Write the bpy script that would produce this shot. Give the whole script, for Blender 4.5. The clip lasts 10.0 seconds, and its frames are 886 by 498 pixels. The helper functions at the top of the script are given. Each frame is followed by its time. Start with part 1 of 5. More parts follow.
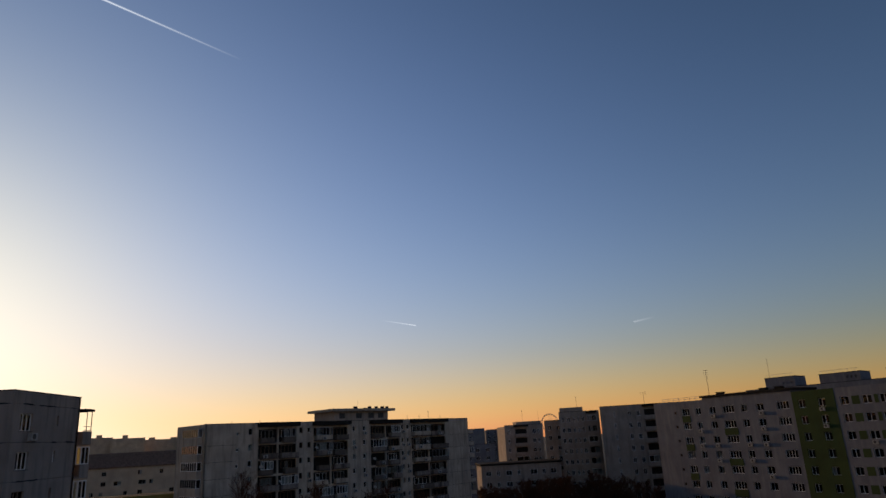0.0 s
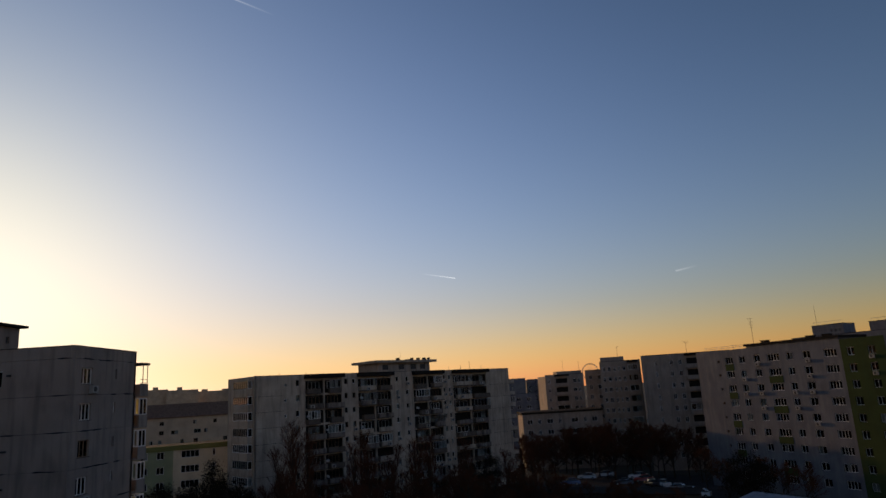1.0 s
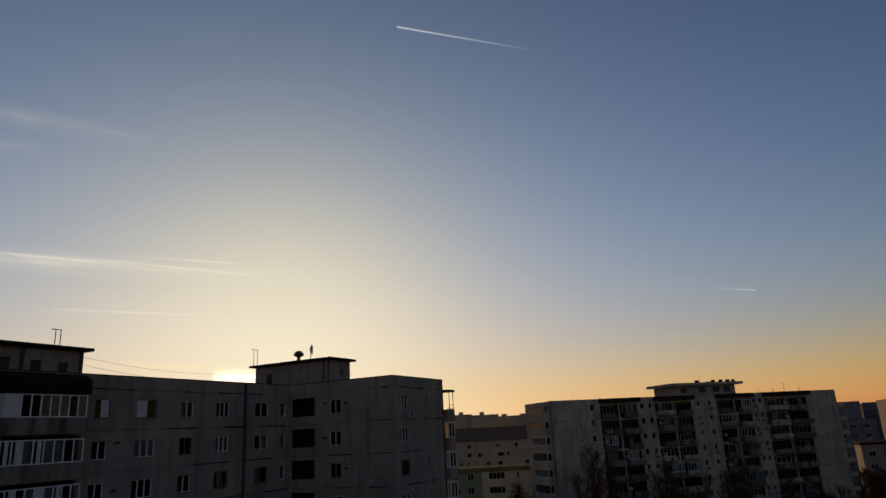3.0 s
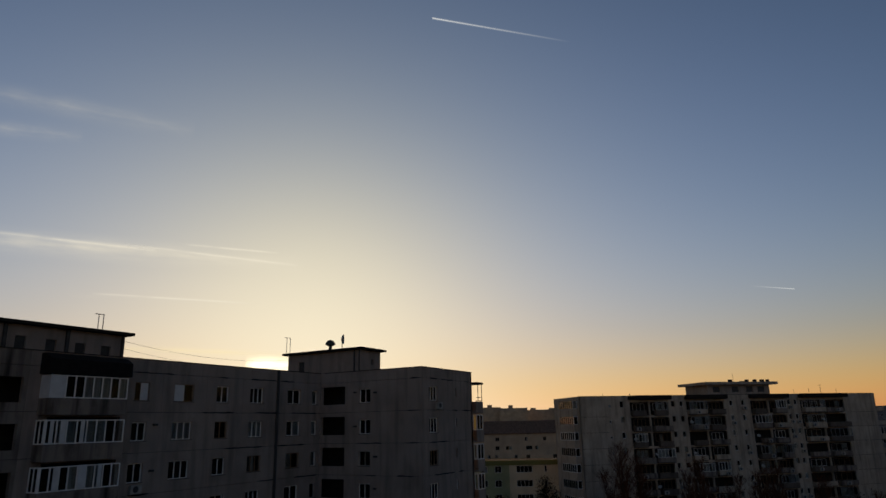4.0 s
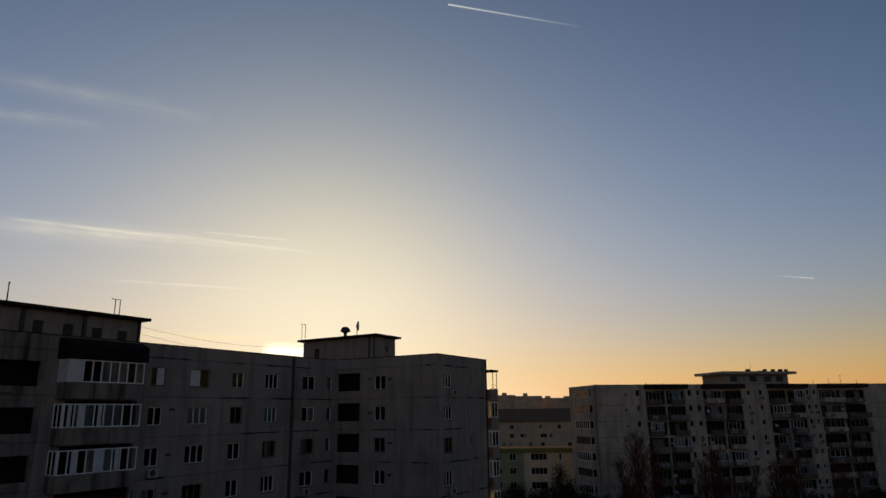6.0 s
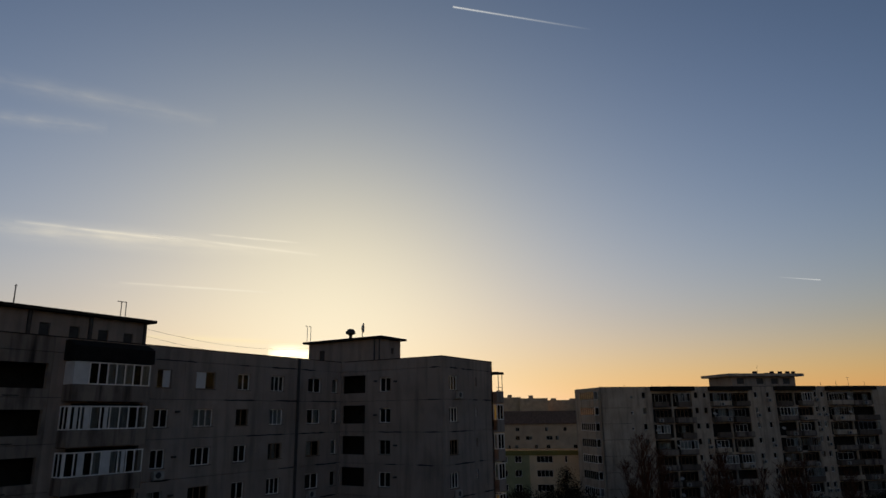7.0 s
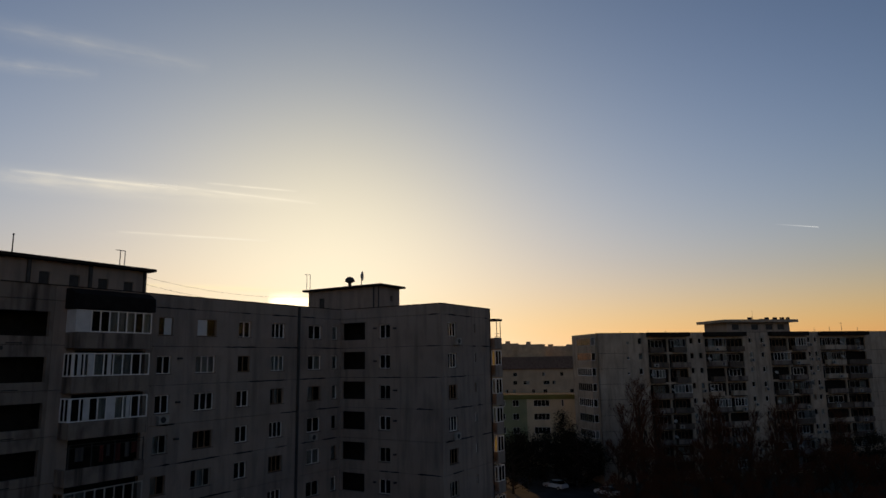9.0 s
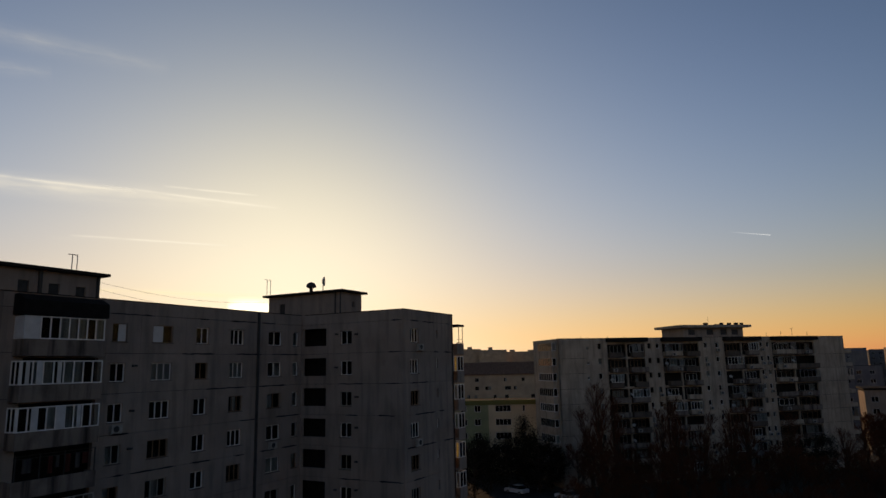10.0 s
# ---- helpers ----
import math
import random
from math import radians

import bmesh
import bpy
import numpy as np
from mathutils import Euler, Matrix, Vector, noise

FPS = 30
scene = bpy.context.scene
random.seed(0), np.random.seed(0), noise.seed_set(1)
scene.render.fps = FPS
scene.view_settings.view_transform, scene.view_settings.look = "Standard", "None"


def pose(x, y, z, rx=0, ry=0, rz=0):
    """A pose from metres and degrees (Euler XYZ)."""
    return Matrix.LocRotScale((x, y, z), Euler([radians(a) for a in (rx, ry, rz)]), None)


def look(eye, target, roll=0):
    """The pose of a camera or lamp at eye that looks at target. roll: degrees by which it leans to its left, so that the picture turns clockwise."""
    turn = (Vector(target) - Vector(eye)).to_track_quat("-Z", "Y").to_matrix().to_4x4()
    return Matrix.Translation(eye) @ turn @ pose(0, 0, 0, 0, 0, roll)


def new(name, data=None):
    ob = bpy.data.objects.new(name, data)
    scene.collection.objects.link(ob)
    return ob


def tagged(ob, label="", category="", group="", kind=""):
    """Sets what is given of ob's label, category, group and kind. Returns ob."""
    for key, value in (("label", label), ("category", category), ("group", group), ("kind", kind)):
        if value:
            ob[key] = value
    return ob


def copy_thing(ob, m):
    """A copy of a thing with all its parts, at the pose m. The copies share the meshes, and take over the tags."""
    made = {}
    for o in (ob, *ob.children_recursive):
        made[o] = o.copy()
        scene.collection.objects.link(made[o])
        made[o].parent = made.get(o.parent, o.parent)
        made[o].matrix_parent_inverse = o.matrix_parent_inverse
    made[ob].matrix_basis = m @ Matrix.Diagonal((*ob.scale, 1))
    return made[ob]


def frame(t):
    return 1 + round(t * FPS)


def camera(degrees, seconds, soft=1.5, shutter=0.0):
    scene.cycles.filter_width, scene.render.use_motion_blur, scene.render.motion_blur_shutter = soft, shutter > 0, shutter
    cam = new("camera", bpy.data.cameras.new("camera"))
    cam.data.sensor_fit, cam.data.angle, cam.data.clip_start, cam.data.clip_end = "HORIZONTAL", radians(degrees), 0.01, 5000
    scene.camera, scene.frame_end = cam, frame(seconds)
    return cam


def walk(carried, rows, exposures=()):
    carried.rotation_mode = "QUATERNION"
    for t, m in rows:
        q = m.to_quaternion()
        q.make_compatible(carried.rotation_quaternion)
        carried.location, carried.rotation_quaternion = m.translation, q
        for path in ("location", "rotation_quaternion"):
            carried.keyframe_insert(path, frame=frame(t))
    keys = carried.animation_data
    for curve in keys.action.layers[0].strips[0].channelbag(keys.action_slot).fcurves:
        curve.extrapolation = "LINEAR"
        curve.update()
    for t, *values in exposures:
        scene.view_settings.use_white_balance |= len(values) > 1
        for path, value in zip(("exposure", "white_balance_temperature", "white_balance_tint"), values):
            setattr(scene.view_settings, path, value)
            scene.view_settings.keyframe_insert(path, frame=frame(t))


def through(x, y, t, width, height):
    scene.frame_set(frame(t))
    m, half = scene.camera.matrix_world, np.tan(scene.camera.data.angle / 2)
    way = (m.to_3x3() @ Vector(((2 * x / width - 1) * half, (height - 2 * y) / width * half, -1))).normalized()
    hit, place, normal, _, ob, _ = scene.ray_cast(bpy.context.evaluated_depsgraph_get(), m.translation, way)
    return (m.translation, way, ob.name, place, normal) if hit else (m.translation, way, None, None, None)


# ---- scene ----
cam = camera(68.2, 10.0)
EYE = 21.5  # an eighth-floor balcony
# seconds, yaw, pitch, roll, metres stepped back
ROWS = [
    (0.0, -0.68, 16.19, 2.96, 0.0), (0.2, -1.12, 15.50, 3.26, 0.1), (0.5, -2.15, 14.21, 3.04, 0.8), (0.7, -1.50, 14.17, 3.31, 0.9),
    (1.0, 2.86, 12.26, 3.32, 0.0), (1.2, 4.43, 11.43, 3.64, 0.0), (1.5, 9.29, 9.91, 4.16, 0.0), (1.7, 13.53, 11.48, 4.71, 0.0),
    (2.0, 20.27, 16.19, 4.37, 0.07), (2.2, 23.15, 16.37, 4.21, 0.5), (2.5, 25.02, 16.42, 3.69, 0.8), (2.7, 26.52, 16.74, 3.40, 0.2),
    (3.0, 27.67, 15.70, 2.92, 0.2), (3.2, 28.64, 16.72, 3.01, 0.25), (4.3, 30.09, 14.40, 0.87, 0.95), (4.5, 29.27, 14.21, 0.99, 1.2),
    (5.0, 30.33, 14.07, 1.07, 0.07), (5.5, 30.49, 14.23, 0.92, 0.09), (5.7, 30.93, 14.12, 0.87, 0.15), (6.8, 31.66, 14.19, 0.68, 0.13),
    (7.0, 31.78, 14.26, 0.73, 0.09), (7.5, 31.80, 14.06, 0.75, 0.12), (7.8, 32.17, 13.61, 0.76, 0.7), (8.0, 33.00, 13.21, 1.22, 1.3),
    (8.2, 32.79, 12.83, 1.52, 0.4), (8.5, 31.35, 13.41, 1.98, 0.05), (8.7, 31.47, 10.61, 1.32, 0.03), (9.0, 31.69, 9.72, 0.91, 0.0),
    (9.5, 31.36, 9.65, 0.66, 0.0), (9.7, 30.18, 9.88, 1.00, 0.0), (10.0, 28.42, 10.16, 1.20, 0.0),
]
walk(cam, [(t, pose(b * math.sin(radians(y)), -b * math.cos(radians(y)), EYE, 90 + p, r, y)) for t, y, p, r, b in ROWS],
     [(0.0, 0.3, 6650, 8), (1.0, 0.33, 6950, 8), (1.6, 0.32, 7050, 7), (2.1, 0.05, 7250, 7), (3.2, -0.18, 7350, 6), (5.0, -0.12, 7500, 6), (8.3, -0.07, 7550, 6), (9.0, 0.0, 7550, 7), (10.0, 0.06, 7550, 7)])

# ---- light: a low winter sun behind the roofs ----
SUN_AZ, SUN_EL = 41.6, 5.0
world = bpy.data.worlds.new("world")
scene.world = world
world.use_nodes = True
wn = world.node_tree
bg = wn.nodes["Background"]
bg.inputs["Strength"].default_value = 0.1


def air(density, dust, ozone, fall, tint):
    """One layer of clear winter air: the sky's colour with a deeper fall-off away from the sun, and a tint."""
    n = wn.nodes.new("ShaderNodeTexSky")
    n.sky_type, n.sun_disc = "NISHITA", False
    n.sun_elevation, n.sun_rotation = radians(SUN_EL), radians(-SUN_AZ)
    n.altitude, n.air_density, n.dust_density, n.ozone_density = 90, density, dust, ozone
    g = wn.nodes.new("ShaderNodeGamma")
    g.inputs[1].default_value = fall
    c = wn.nodes.new("ShaderNodeMix")
    c.data_type, c.blend_type = "RGBA", "MULTIPLY"
    c.inputs[0].default_value, c.inputs[7].default_value = 1.0, (*tint, 1)
    wn.links.new(n.outputs[0], g.inputs[0])
    wn.links.new(g.outputs[0], c.inputs[6])
    return c.outputs[2]


def add(a, b):
    n = wn.nodes.new("ShaderNodeVectorMath")
    n.operation = "ADD"
    wn.links.new(a, n.inputs[0])
    wn.links.new(b, n.inputs[1])
    return n.outputs[0]


both = add(add(air(1.3, 0.2, 1.0, 1.84, (0.218, 0.366, 0.123)), air(1.3, 0.2, 4.0, 2.209, (1.056, 0.016, 0.809))), air(1.0, 8.0, 1.0, 1.32, (0.158, 0.274, 0.09)))
haze = wn.nodes.new("ShaderNodeHueSaturation")  # thin haze pales the colours
haze.inputs["Saturation"].default_value = 0.92
wn.links.new(both, haze.inputs["Color"])
both = haze.outputs[0]
# the haze spreads the glow round the sun: the sky levels off towards it
low = wn.nodes.new("ShaderNodeVectorMath")
low.operation = "MULTIPLY_ADD"
low.inputs[1].default_value, low.inputs[2].default_value = (1 / 11.8,) * 3, (1, 1, 1)
level = wn.nodes.new("ShaderNodeVectorMath")
level.operation = "DIVIDE"
wn.links.new(both, low.inputs[0])
wn.links.new(both, level.inputs[0])
wn.links.new(low.outputs[0], level.inputs[1])
wn.links.new(level.outputs[0], bg.inputs[0])

sun = new("sun", bpy.data.lights.new("sun", "SUN"))
sun.data.energy, sun.data.angle, sun.data.color = 1.35, radians(0.6), (1.0, 0.58, 0.27)
sun.matrix_world = look((0, 0, 60), (math.sin(radians(SUN_AZ)), -math.cos(radians(SUN_AZ)), 60 - math.tan(radians(SUN_EL))))


# ---- materials ----
def nodes(name):
    m = bpy.data.materials.new(name)
    m.use_nodes = True
    nt = m.node_tree
    return m, nt, nt.nodes["Principled BSDF"]


def math_node(nt, op, a, b):
    n = nt.nodes.new("ShaderNodeMath")
    n.operation = op
    for i, v in enumerate((a, b)):
        if isinstance(v, (int, float)):
            n.inputs[i].default_value = v
        else:
            nt.links.new(v, n.inputs[i])
    return n.outputs[0]


def noise_at(nt, scale, stretch=(1, 1, 1), detail=4, source=None):
    if source is None:
        source = nt.nodes.new("ShaderNodeNewGeometry").outputs["Position"]
    mp = nt.nodes.new("ShaderNodeMapping")
    mp.inputs["Scale"].default_value = stretch
    nt.links.new(source, mp.inputs["Vector"])
    n = nt.nodes.new("ShaderNodeTexNoise")
    n.inputs["Scale"].default_value, n.inputs["Detail"].default_value = scale, detail
    nt.links.new(mp.outputs[0], n.inputs["Vector"])
    return n.outputs["Fac"]


def ramp(nt, fac, stops):
    r = nt.nodes.new("ShaderNodeValToRGB")
    while len(r.color_ramp.elements) < len(stops):
        r.color_ramp.elements.new(0.5)
    for e, (p, c) in zip(r.color_ramp.elements, stops):
        e.position, e.color = p, (*c, 1) if len(c) == 3 else c
    nt.links.new(fac, r.inputs[0])
    return r.outputs[0]


def blend(nt, fac, a, b, mode="MIX"):
    n = nt.nodes.new("ShaderNodeMix")
    n.data_type, n.blend_type = "RGBA", mode
    for sock, v in ((n.inputs[0], fac), (n.inputs[6], a), (n.inputs[7], b)):
        if isinstance(v, (int, float)):
            sock.default_value = v
        elif isinstance(v, tuple):
            sock.default_value = (*v, 1)
        else:
            nt.links.new(v, sock)
    return n.outputs[2]


def wall_finish(name, colour, dirt=(0.10, 0.09, 0.08), amount=0.55, bump=0.25):
    """Rendered or cast concrete with rain streaks, blotches, per-panel tone and a fine grain."""
    m, nt, b = nodes(name)
    dark = tuple(c * 0.72 for c in colour)
    base = ramp(nt, noise_at(nt, 0.35), [(0.3, dark), (0.7, colour)])
    info = nt.nodes.new("ShaderNodeObjectInfo")
    base = blend(nt, math_node(nt, "MULTIPLY", info.outputs["Random"], 0.35), base, tuple(c * 0.8 for c in colour))
    streak = ramp(nt, noise_at(nt, 1.6, (1, 1, 0.10), 6), [(0.48, (0, 0, 0)), (0.72, (1, 1, 1))])
    base = blend(nt, math_node(nt, "MULTIPLY", streak, amount), base, dirt)
    blot = ramp(nt, noise_at(nt, 0.9, (1, 1, 0.6), 7), [(0.52, (0, 0, 0)), (0.75, (1, 1, 1))])
    base = blend(nt, math_node(nt, "MULTIPLY", blot, amount * 0.6), base, dirt)
    patch = noise_at(nt, 0.12, (1, 1, 1.6), 3)
    base = blend(nt, 0.35, base, ramp(nt, patch, [(0.35, (0.40, 0.41, 0.44)), (0.65, (0.62, 0.57, 0.52))]), "OVERLAY")
    grain = noise_at(nt, 30, (1, 1, 1), 3)
    base = blend(nt, 0.25, base, ramp(nt, grain, [(0.3, (0.25, 0.25, 0.25)), (0.7, (0.75, 0.75, 0.75))]), "OVERLAY")
    nt.links.new(base, b.inputs["Base Color"])
    b.inputs["Roughness"].default_value = 0.92
    b.inputs["Specular IOR Level"].default_value = 0.2
    bp = nt.nodes.new("ShaderNodeBump")
    bp.inputs["Strength"].default_value, bp.inputs["Distance"].default_value = bump, 0.03
    nt.links.new(grain, bp.inputs["Height"])
    nt.links.new(bp.outputs[0], b.inputs["Normal"])
    return m


def plain(name, colour, rough=0.6, metal=0.0, vary=0.25, scale=2.0):
    m, nt, b = nodes(name)
    c = ramp(nt, noise_at(nt, scale, detail=6), [(0.3, tuple(x * (1 - vary) for x in colour)), (0.7, tuple(min(1, x * (1 + vary)) for x in colour))])
    nt.links.new(c, b.inputs["Base Color"])
    b.inputs["Roughness"].default_value, b.inputs["Metallic"].default_value = rough, metal
    b.inputs["Specular IOR Level"].default_value = 0.1 if rough > 0.8 else 0.4
    return m


def pane_glass(name, tint, ior):
    """Thin window glass: clear, with a weak mirror image that grows towards a grazing view."""
    m, nt, b = nodes(name)
    nt.nodes.remove(b)
    clear, gloss = nt.nodes.new("ShaderNodeBsdfTransparent"), nt.nodes.new("ShaderNodeBsdfGlossy")
    clear.inputs[0].default_value, gloss.inputs["Roughness"].default_value = (*tint, 1), 0.04
    fr, mx = nt.nodes.new("ShaderNodeFresnel"), nt.nodes.new("ShaderNodeMixShader")
    fr.inputs[0].default_value = ior
    nt.links.new(fr.outputs[0], mx.inputs[0])
    nt.links.new(clear.outputs[0], mx.inputs[1])
    nt.links.new(gloss.outputs[0], mx.inputs[2])
    nt.links.new(mx.outputs[0], nt.nodes["Material Output"].inputs[0])
    return m


def glass(name, tint=(0.85, 0.9, 0.9), rough=0.03):
    m, nt, b = nodes(name)
    b.inputs["Base Color"].default_value = (*tint, 1)
    b.inputs["Transmission Weight"].default_value = 1.0
    b.inputs["Roughness"].default_value, b.inputs["IOR"].default_value = rough, 1.45
    return m


def cloth(name, colour, through=0.5):
    """Curtain or blind cloth: part of the light falls through."""
    m, nt, b = nodes(name)
    c = ramp(nt, noise_at(nt, 6, (1, 1, 0.05), 3), [(0.35, tuple(x * 0.6 for x in colour)), (0.65, colour)])
    nt.links.new(c, b.inputs["Base Color"])
    b.inputs["Roughness"].default_value = 0.95
    tr = nt.nodes.new("ShaderNodeBsdfTranslucent")
    nt.links.new(c, tr.inputs[0])
    mx = nt.nodes.new("ShaderNodeMixShader")
    mx.inputs[0].default_value = through
    nt.links.new(b.outputs[0], mx.inputs[1])
    nt.links.new(tr.outputs[0], mx.inputs[2])
    nt.links.new(mx.outputs[0], nt.nodes["Material Output"].inputs[0])
    return m


CONCRETE = wall_finish("panel_concrete", (0.32, 0.266, 0.23), (0.09, 0.073, 0.062), amount=0.45, bump=0.4)
CONCRETE_B = wall_finish("weathered_concrete", (0.45, 0.375, 0.295), (0.10, 0.08, 0.06), amount=0.55)
SOOTY = wall_finish("sooty_concrete", (0.13, 0.105, 0.085), (0.05, 0.042, 0.036), amount=0.7)
STAINED = wall_finish("stained_concrete", (0.24, 0.2, 0.17), (0.035, 0.028, 0.024), amount=1.0)
# white walls darkened far below white: their shade is in the base colour
PALE_SHADED = wall_finish("pale_render_shaded", (0.155, 0.16, 0.178), (0.3, 0.29, 0.28), 0.25, 0.12)
CREAM = wall_finish("cream_render", (0.62, 0.54, 0.38), (0.3, 0.27, 0.2), 0.25, 0.12)
# lime green, likewise darkened to include the shade on the facade
GREEN_SHADED = wall_finish("green_render_shaded", (0.045, 0.066, 0.02), (0.035, 0.075, 0.03), 0.3, 0.12)
MINT = wall_finish("mint_render", (0.29, 0.32, 0.19), (0.18, 0.21, 0.13), 0.3, 0.12)
LIME = wall_finish("lime_render", (0.17, 0.175, 0.06), (0.15, 0.15, 0.06), 0.3, 0.12)
TAN = wall_finish("tan_render", (0.36, 0.30, 0.25), (0.14, 0.12, 0.10), 0.5)
# warm, lightened wall colour that holds the haze of distance
HAZY = wall_finish("haze_tint_render", (0.50, 0.38, 0.26), (0.3, 0.22, 0.15), 0.2)
SHEET_DARK = plain("old_roof_sheet", (0.10, 0.10, 0.115), 0.9, vary=0.3, scale=0.7)
ROOFING = plain("bitumen_roofing", (0.020, 0.017, 0.015), 0.9, vary=0.4)
BROWN_ROOF = plain("brown_roof_tile", (0.16, 0.095, 0.065), 0.85, vary=0.4)
MORTAR = plain("dark_joint", (0.06, 0.055, 0.05), 0.95)
BLACK_SHEET = plain("black_sheet", (0.012, 0.011, 0.011), 0.95)
# the shade of unlit rooms, put into a near-black colour
ROOM_SHADE = plain("room_shade", (0.018, 0.016, 0.014), 0.95)
WHITE = plain("white_plastic", (0.68, 0.66, 0.64), 0.45, vary=0.1)
WOOD = plain("brown_wood_frame", (0.16, 0.10, 0.06), 0.7)
OLD_WHITE = plain("old_white_paint", (0.30, 0.285, 0.26), 0.7)
METAL = plain("grey_metal", (0.30, 0.30, 0.31), 0.5, 0.8)
DARK_METAL = plain("dark_metal", (0.05, 0.05, 0.05), 0.6, 0.6)
GLASS = pane_glass("window_glass", (0.85, 0.88, 0.88), 1.22)
CURTAIN = cloth("white_curtain", (0.42, 0.41, 0.39), 0.4)
# added yellow cloth that stands in for sunlight glowing in the panes
PANE_GLOW = cloth("pane_glow", (0.97, 0.86, 0.55), 0.93)
SHUTTER = plain("white_shutter", (0.5, 0.5, 0.5), 0.5, vary=0.1)
BARK = plain("bark", (0.05, 0.036, 0.027), 0.95, vary=0.4, scale=9)
TWIG = plain("twigs", (0.085, 0.034, 0.018), 0.95, vary=0.4, scale=5)
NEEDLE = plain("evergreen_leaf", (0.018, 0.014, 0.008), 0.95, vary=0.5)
ASPHALT = plain("asphalt", (0.04, 0.04, 0.042), 0.9, vary=0.35, scale=0.5)
SHEET = plain("corrugated_sheet", (0.26, 0.27, 0.30), 0.8, 0.0, 0.2, 0.7)


# ---- mesh helpers ----
W = {}  # world matrices of things and parts


def thing(name, at, label, category, group="", kind=""):
    ob = new(name)
    ob.matrix_basis = W_at = Matrix.Translation(at)
    W[ob] = W_at
    return tagged(ob, label, category, group, kind)


def mesh_of(bm, material, name="mesh"):
    me = bpy.data.meshes.new(name)
    bmesh.ops.recalc_face_normals(bm, faces=bm.faces)
    bm.to_mesh(me)
    bm.free()
    me.materials.append(material)
    return me


def part(name, bm, material, parent, label="", m=Matrix()):
    """One mesh object under a thing or a part; bm may be a ready mesh that several share."""
    ob = new(name, bm if isinstance(bm, bpy.types.Mesh) else mesh_of(bm, material, name))
    ob.parent = parent
    ob.matrix_parent_inverse = W[parent].inverted()
    ob.matrix_basis = m
    W[ob] = m
    if name == "pane":
        ob.visible_shadow = False  # lets daylight in
    return tagged(ob, label) if label else ob


def quad(bm, a, b, c, d):
    return bm.faces.new([bm.verts.new(p) for p in (a, b, c, d)])


def box(bm, x0, x1, y0, y1, z0, z1, m=None):
    v = [Vector((x, y, z)) for z in (z0, z1) for x, y in ((x0, y0), (x1, y0), (x1, y1), (x0, y1))]
    if m is not None:
        v = [m @ p for p in v]
    v = [bm.verts.new(p) for p in v]
    for f in ((3, 2, 1, 0), (4, 5, 6, 7), (0, 1, 5, 4), (1, 2, 6, 5), (2, 3, 7, 6), (3, 0, 4, 7)):
        bm.faces.new([v[i] for i in f])
    return bm


def tube(bm, a, b, r0, r1, n=6):
    a, b = Vector(a), Vector(b)
    q = (b - a).to_track_quat("Z", "Y")
    ring = [[bm.verts.new(p + q @ Vector((r * math.cos(k * math.tau / n), r * math.sin(k * math.tau / n), 0))) for k in range(n)] for p, r in ((a, r0), (b, r1))]
    for k in range(n):
        bm.faces.new((ring[0][k], ring[0][(k + 1) % n], ring[1][(k + 1) % n], ring[1][k]))
    if r0 > 0.004:
        bm.faces.new(ring[0][::-1])
    if r1 > 0.004:
        bm.faces.new(ring[1])


class Front:
    """A facade's frame: origin on the plan, direction along it (outside lies to its right), in local x along, y inwards, z up."""

    def __init__(self, o, u):
        self.o, self.u = Vector((*o, 0)), Vector((*u, 0)).normalized()
        self.turn = math.atan2(self.u.y, self.u.x)

    def at(self, s=0.0, inward=0.0, z=0.0):
        n = Vector((-self.u.y, self.u.x, 0))
        return Matrix.Translation(self.o + self.u * s + n * inward + Vector((0, 0, z))) @ Matrix.Rotation(self.turn, 4, "Z")


def sheet(w, z0, z1, holes, thick=0.3):
    """A wall slab from 0 to w with rectangular holes (s0, s1, z0, z1) right through it."""
    bm = bmesh.new()
    us = sorted({0.0, w, *(round(h[i], 3) for h in holes for i in (0, 1))})
    zs = sorted({z0, z1, *(round(h[i], 3) for h in holes for i in (2, 3))})
    us, zs = [u for u in us if 0 <= u <= w], [z for z in zs if z0 <= z <= z1]

    def solid(i, j):
        if not (0 <= i < len(us) - 1 and 0 <= j < len(zs) - 1):
            return False
        u, z = (us[i] + us[i + 1]) / 2, (zs[j] + zs[j + 1]) / 2
        return not any(h[0] < u < h[1] and h[2] < z < h[3] for h in holes)

    for i in range(len(us) - 1):
        for j in range(len(zs) - 1):
            if not solid(i, j):
                continue
            a, b, c, d = us[i], us[i + 1], zs[j], zs[j + 1]
            quad(bm, (a, 0, c), (b, 0, c), (b, 0, d), (a, 0, d))
            quad(bm, (b, thick, c), (a, thick, c), (a, thick, d), (b, thick, d))
            for di, dj, p, q in ((-1, 0, (a, c), (a, d)), (1, 0, (b, d), (b, c)), (0, -1, (b, c), (a, c)), (0, 1, (a, d), (b, d))):
                if not solid(i + di, j + dj):
                    quad(bm, (p[0], 0, p[1]), (p[0], thick, p[1]), (q[0], thick, q[1]), (q[0], 0, q[1]))
    bmesh.ops.remove_doubles(bm, verts=bm.verts, dist=0.0005)
    return bm


CACHE = {}


def frame_mesh(w, h, n, material, bar=0.06, transom=0.0):
    key = ("frame", round(w, 3), round(h, 3), n, material.name, transom, bar)
    if key not in CACHE:
        step = (w - bar) / n
        tops = [(bar, h - bar)] if not transom else [(bar, h * transom - bar / 2), (h * transom + bar / 2, h - bar)]
        lights = [(bar + k * step, (k + 1) * step, z0, z1) for k in range(n) for z0, z1 in tops]
        CACHE[key] = mesh_of(sheet(w, 0.0, h, lights, 0.07), material, "window_frame")
    return CACHE[key]


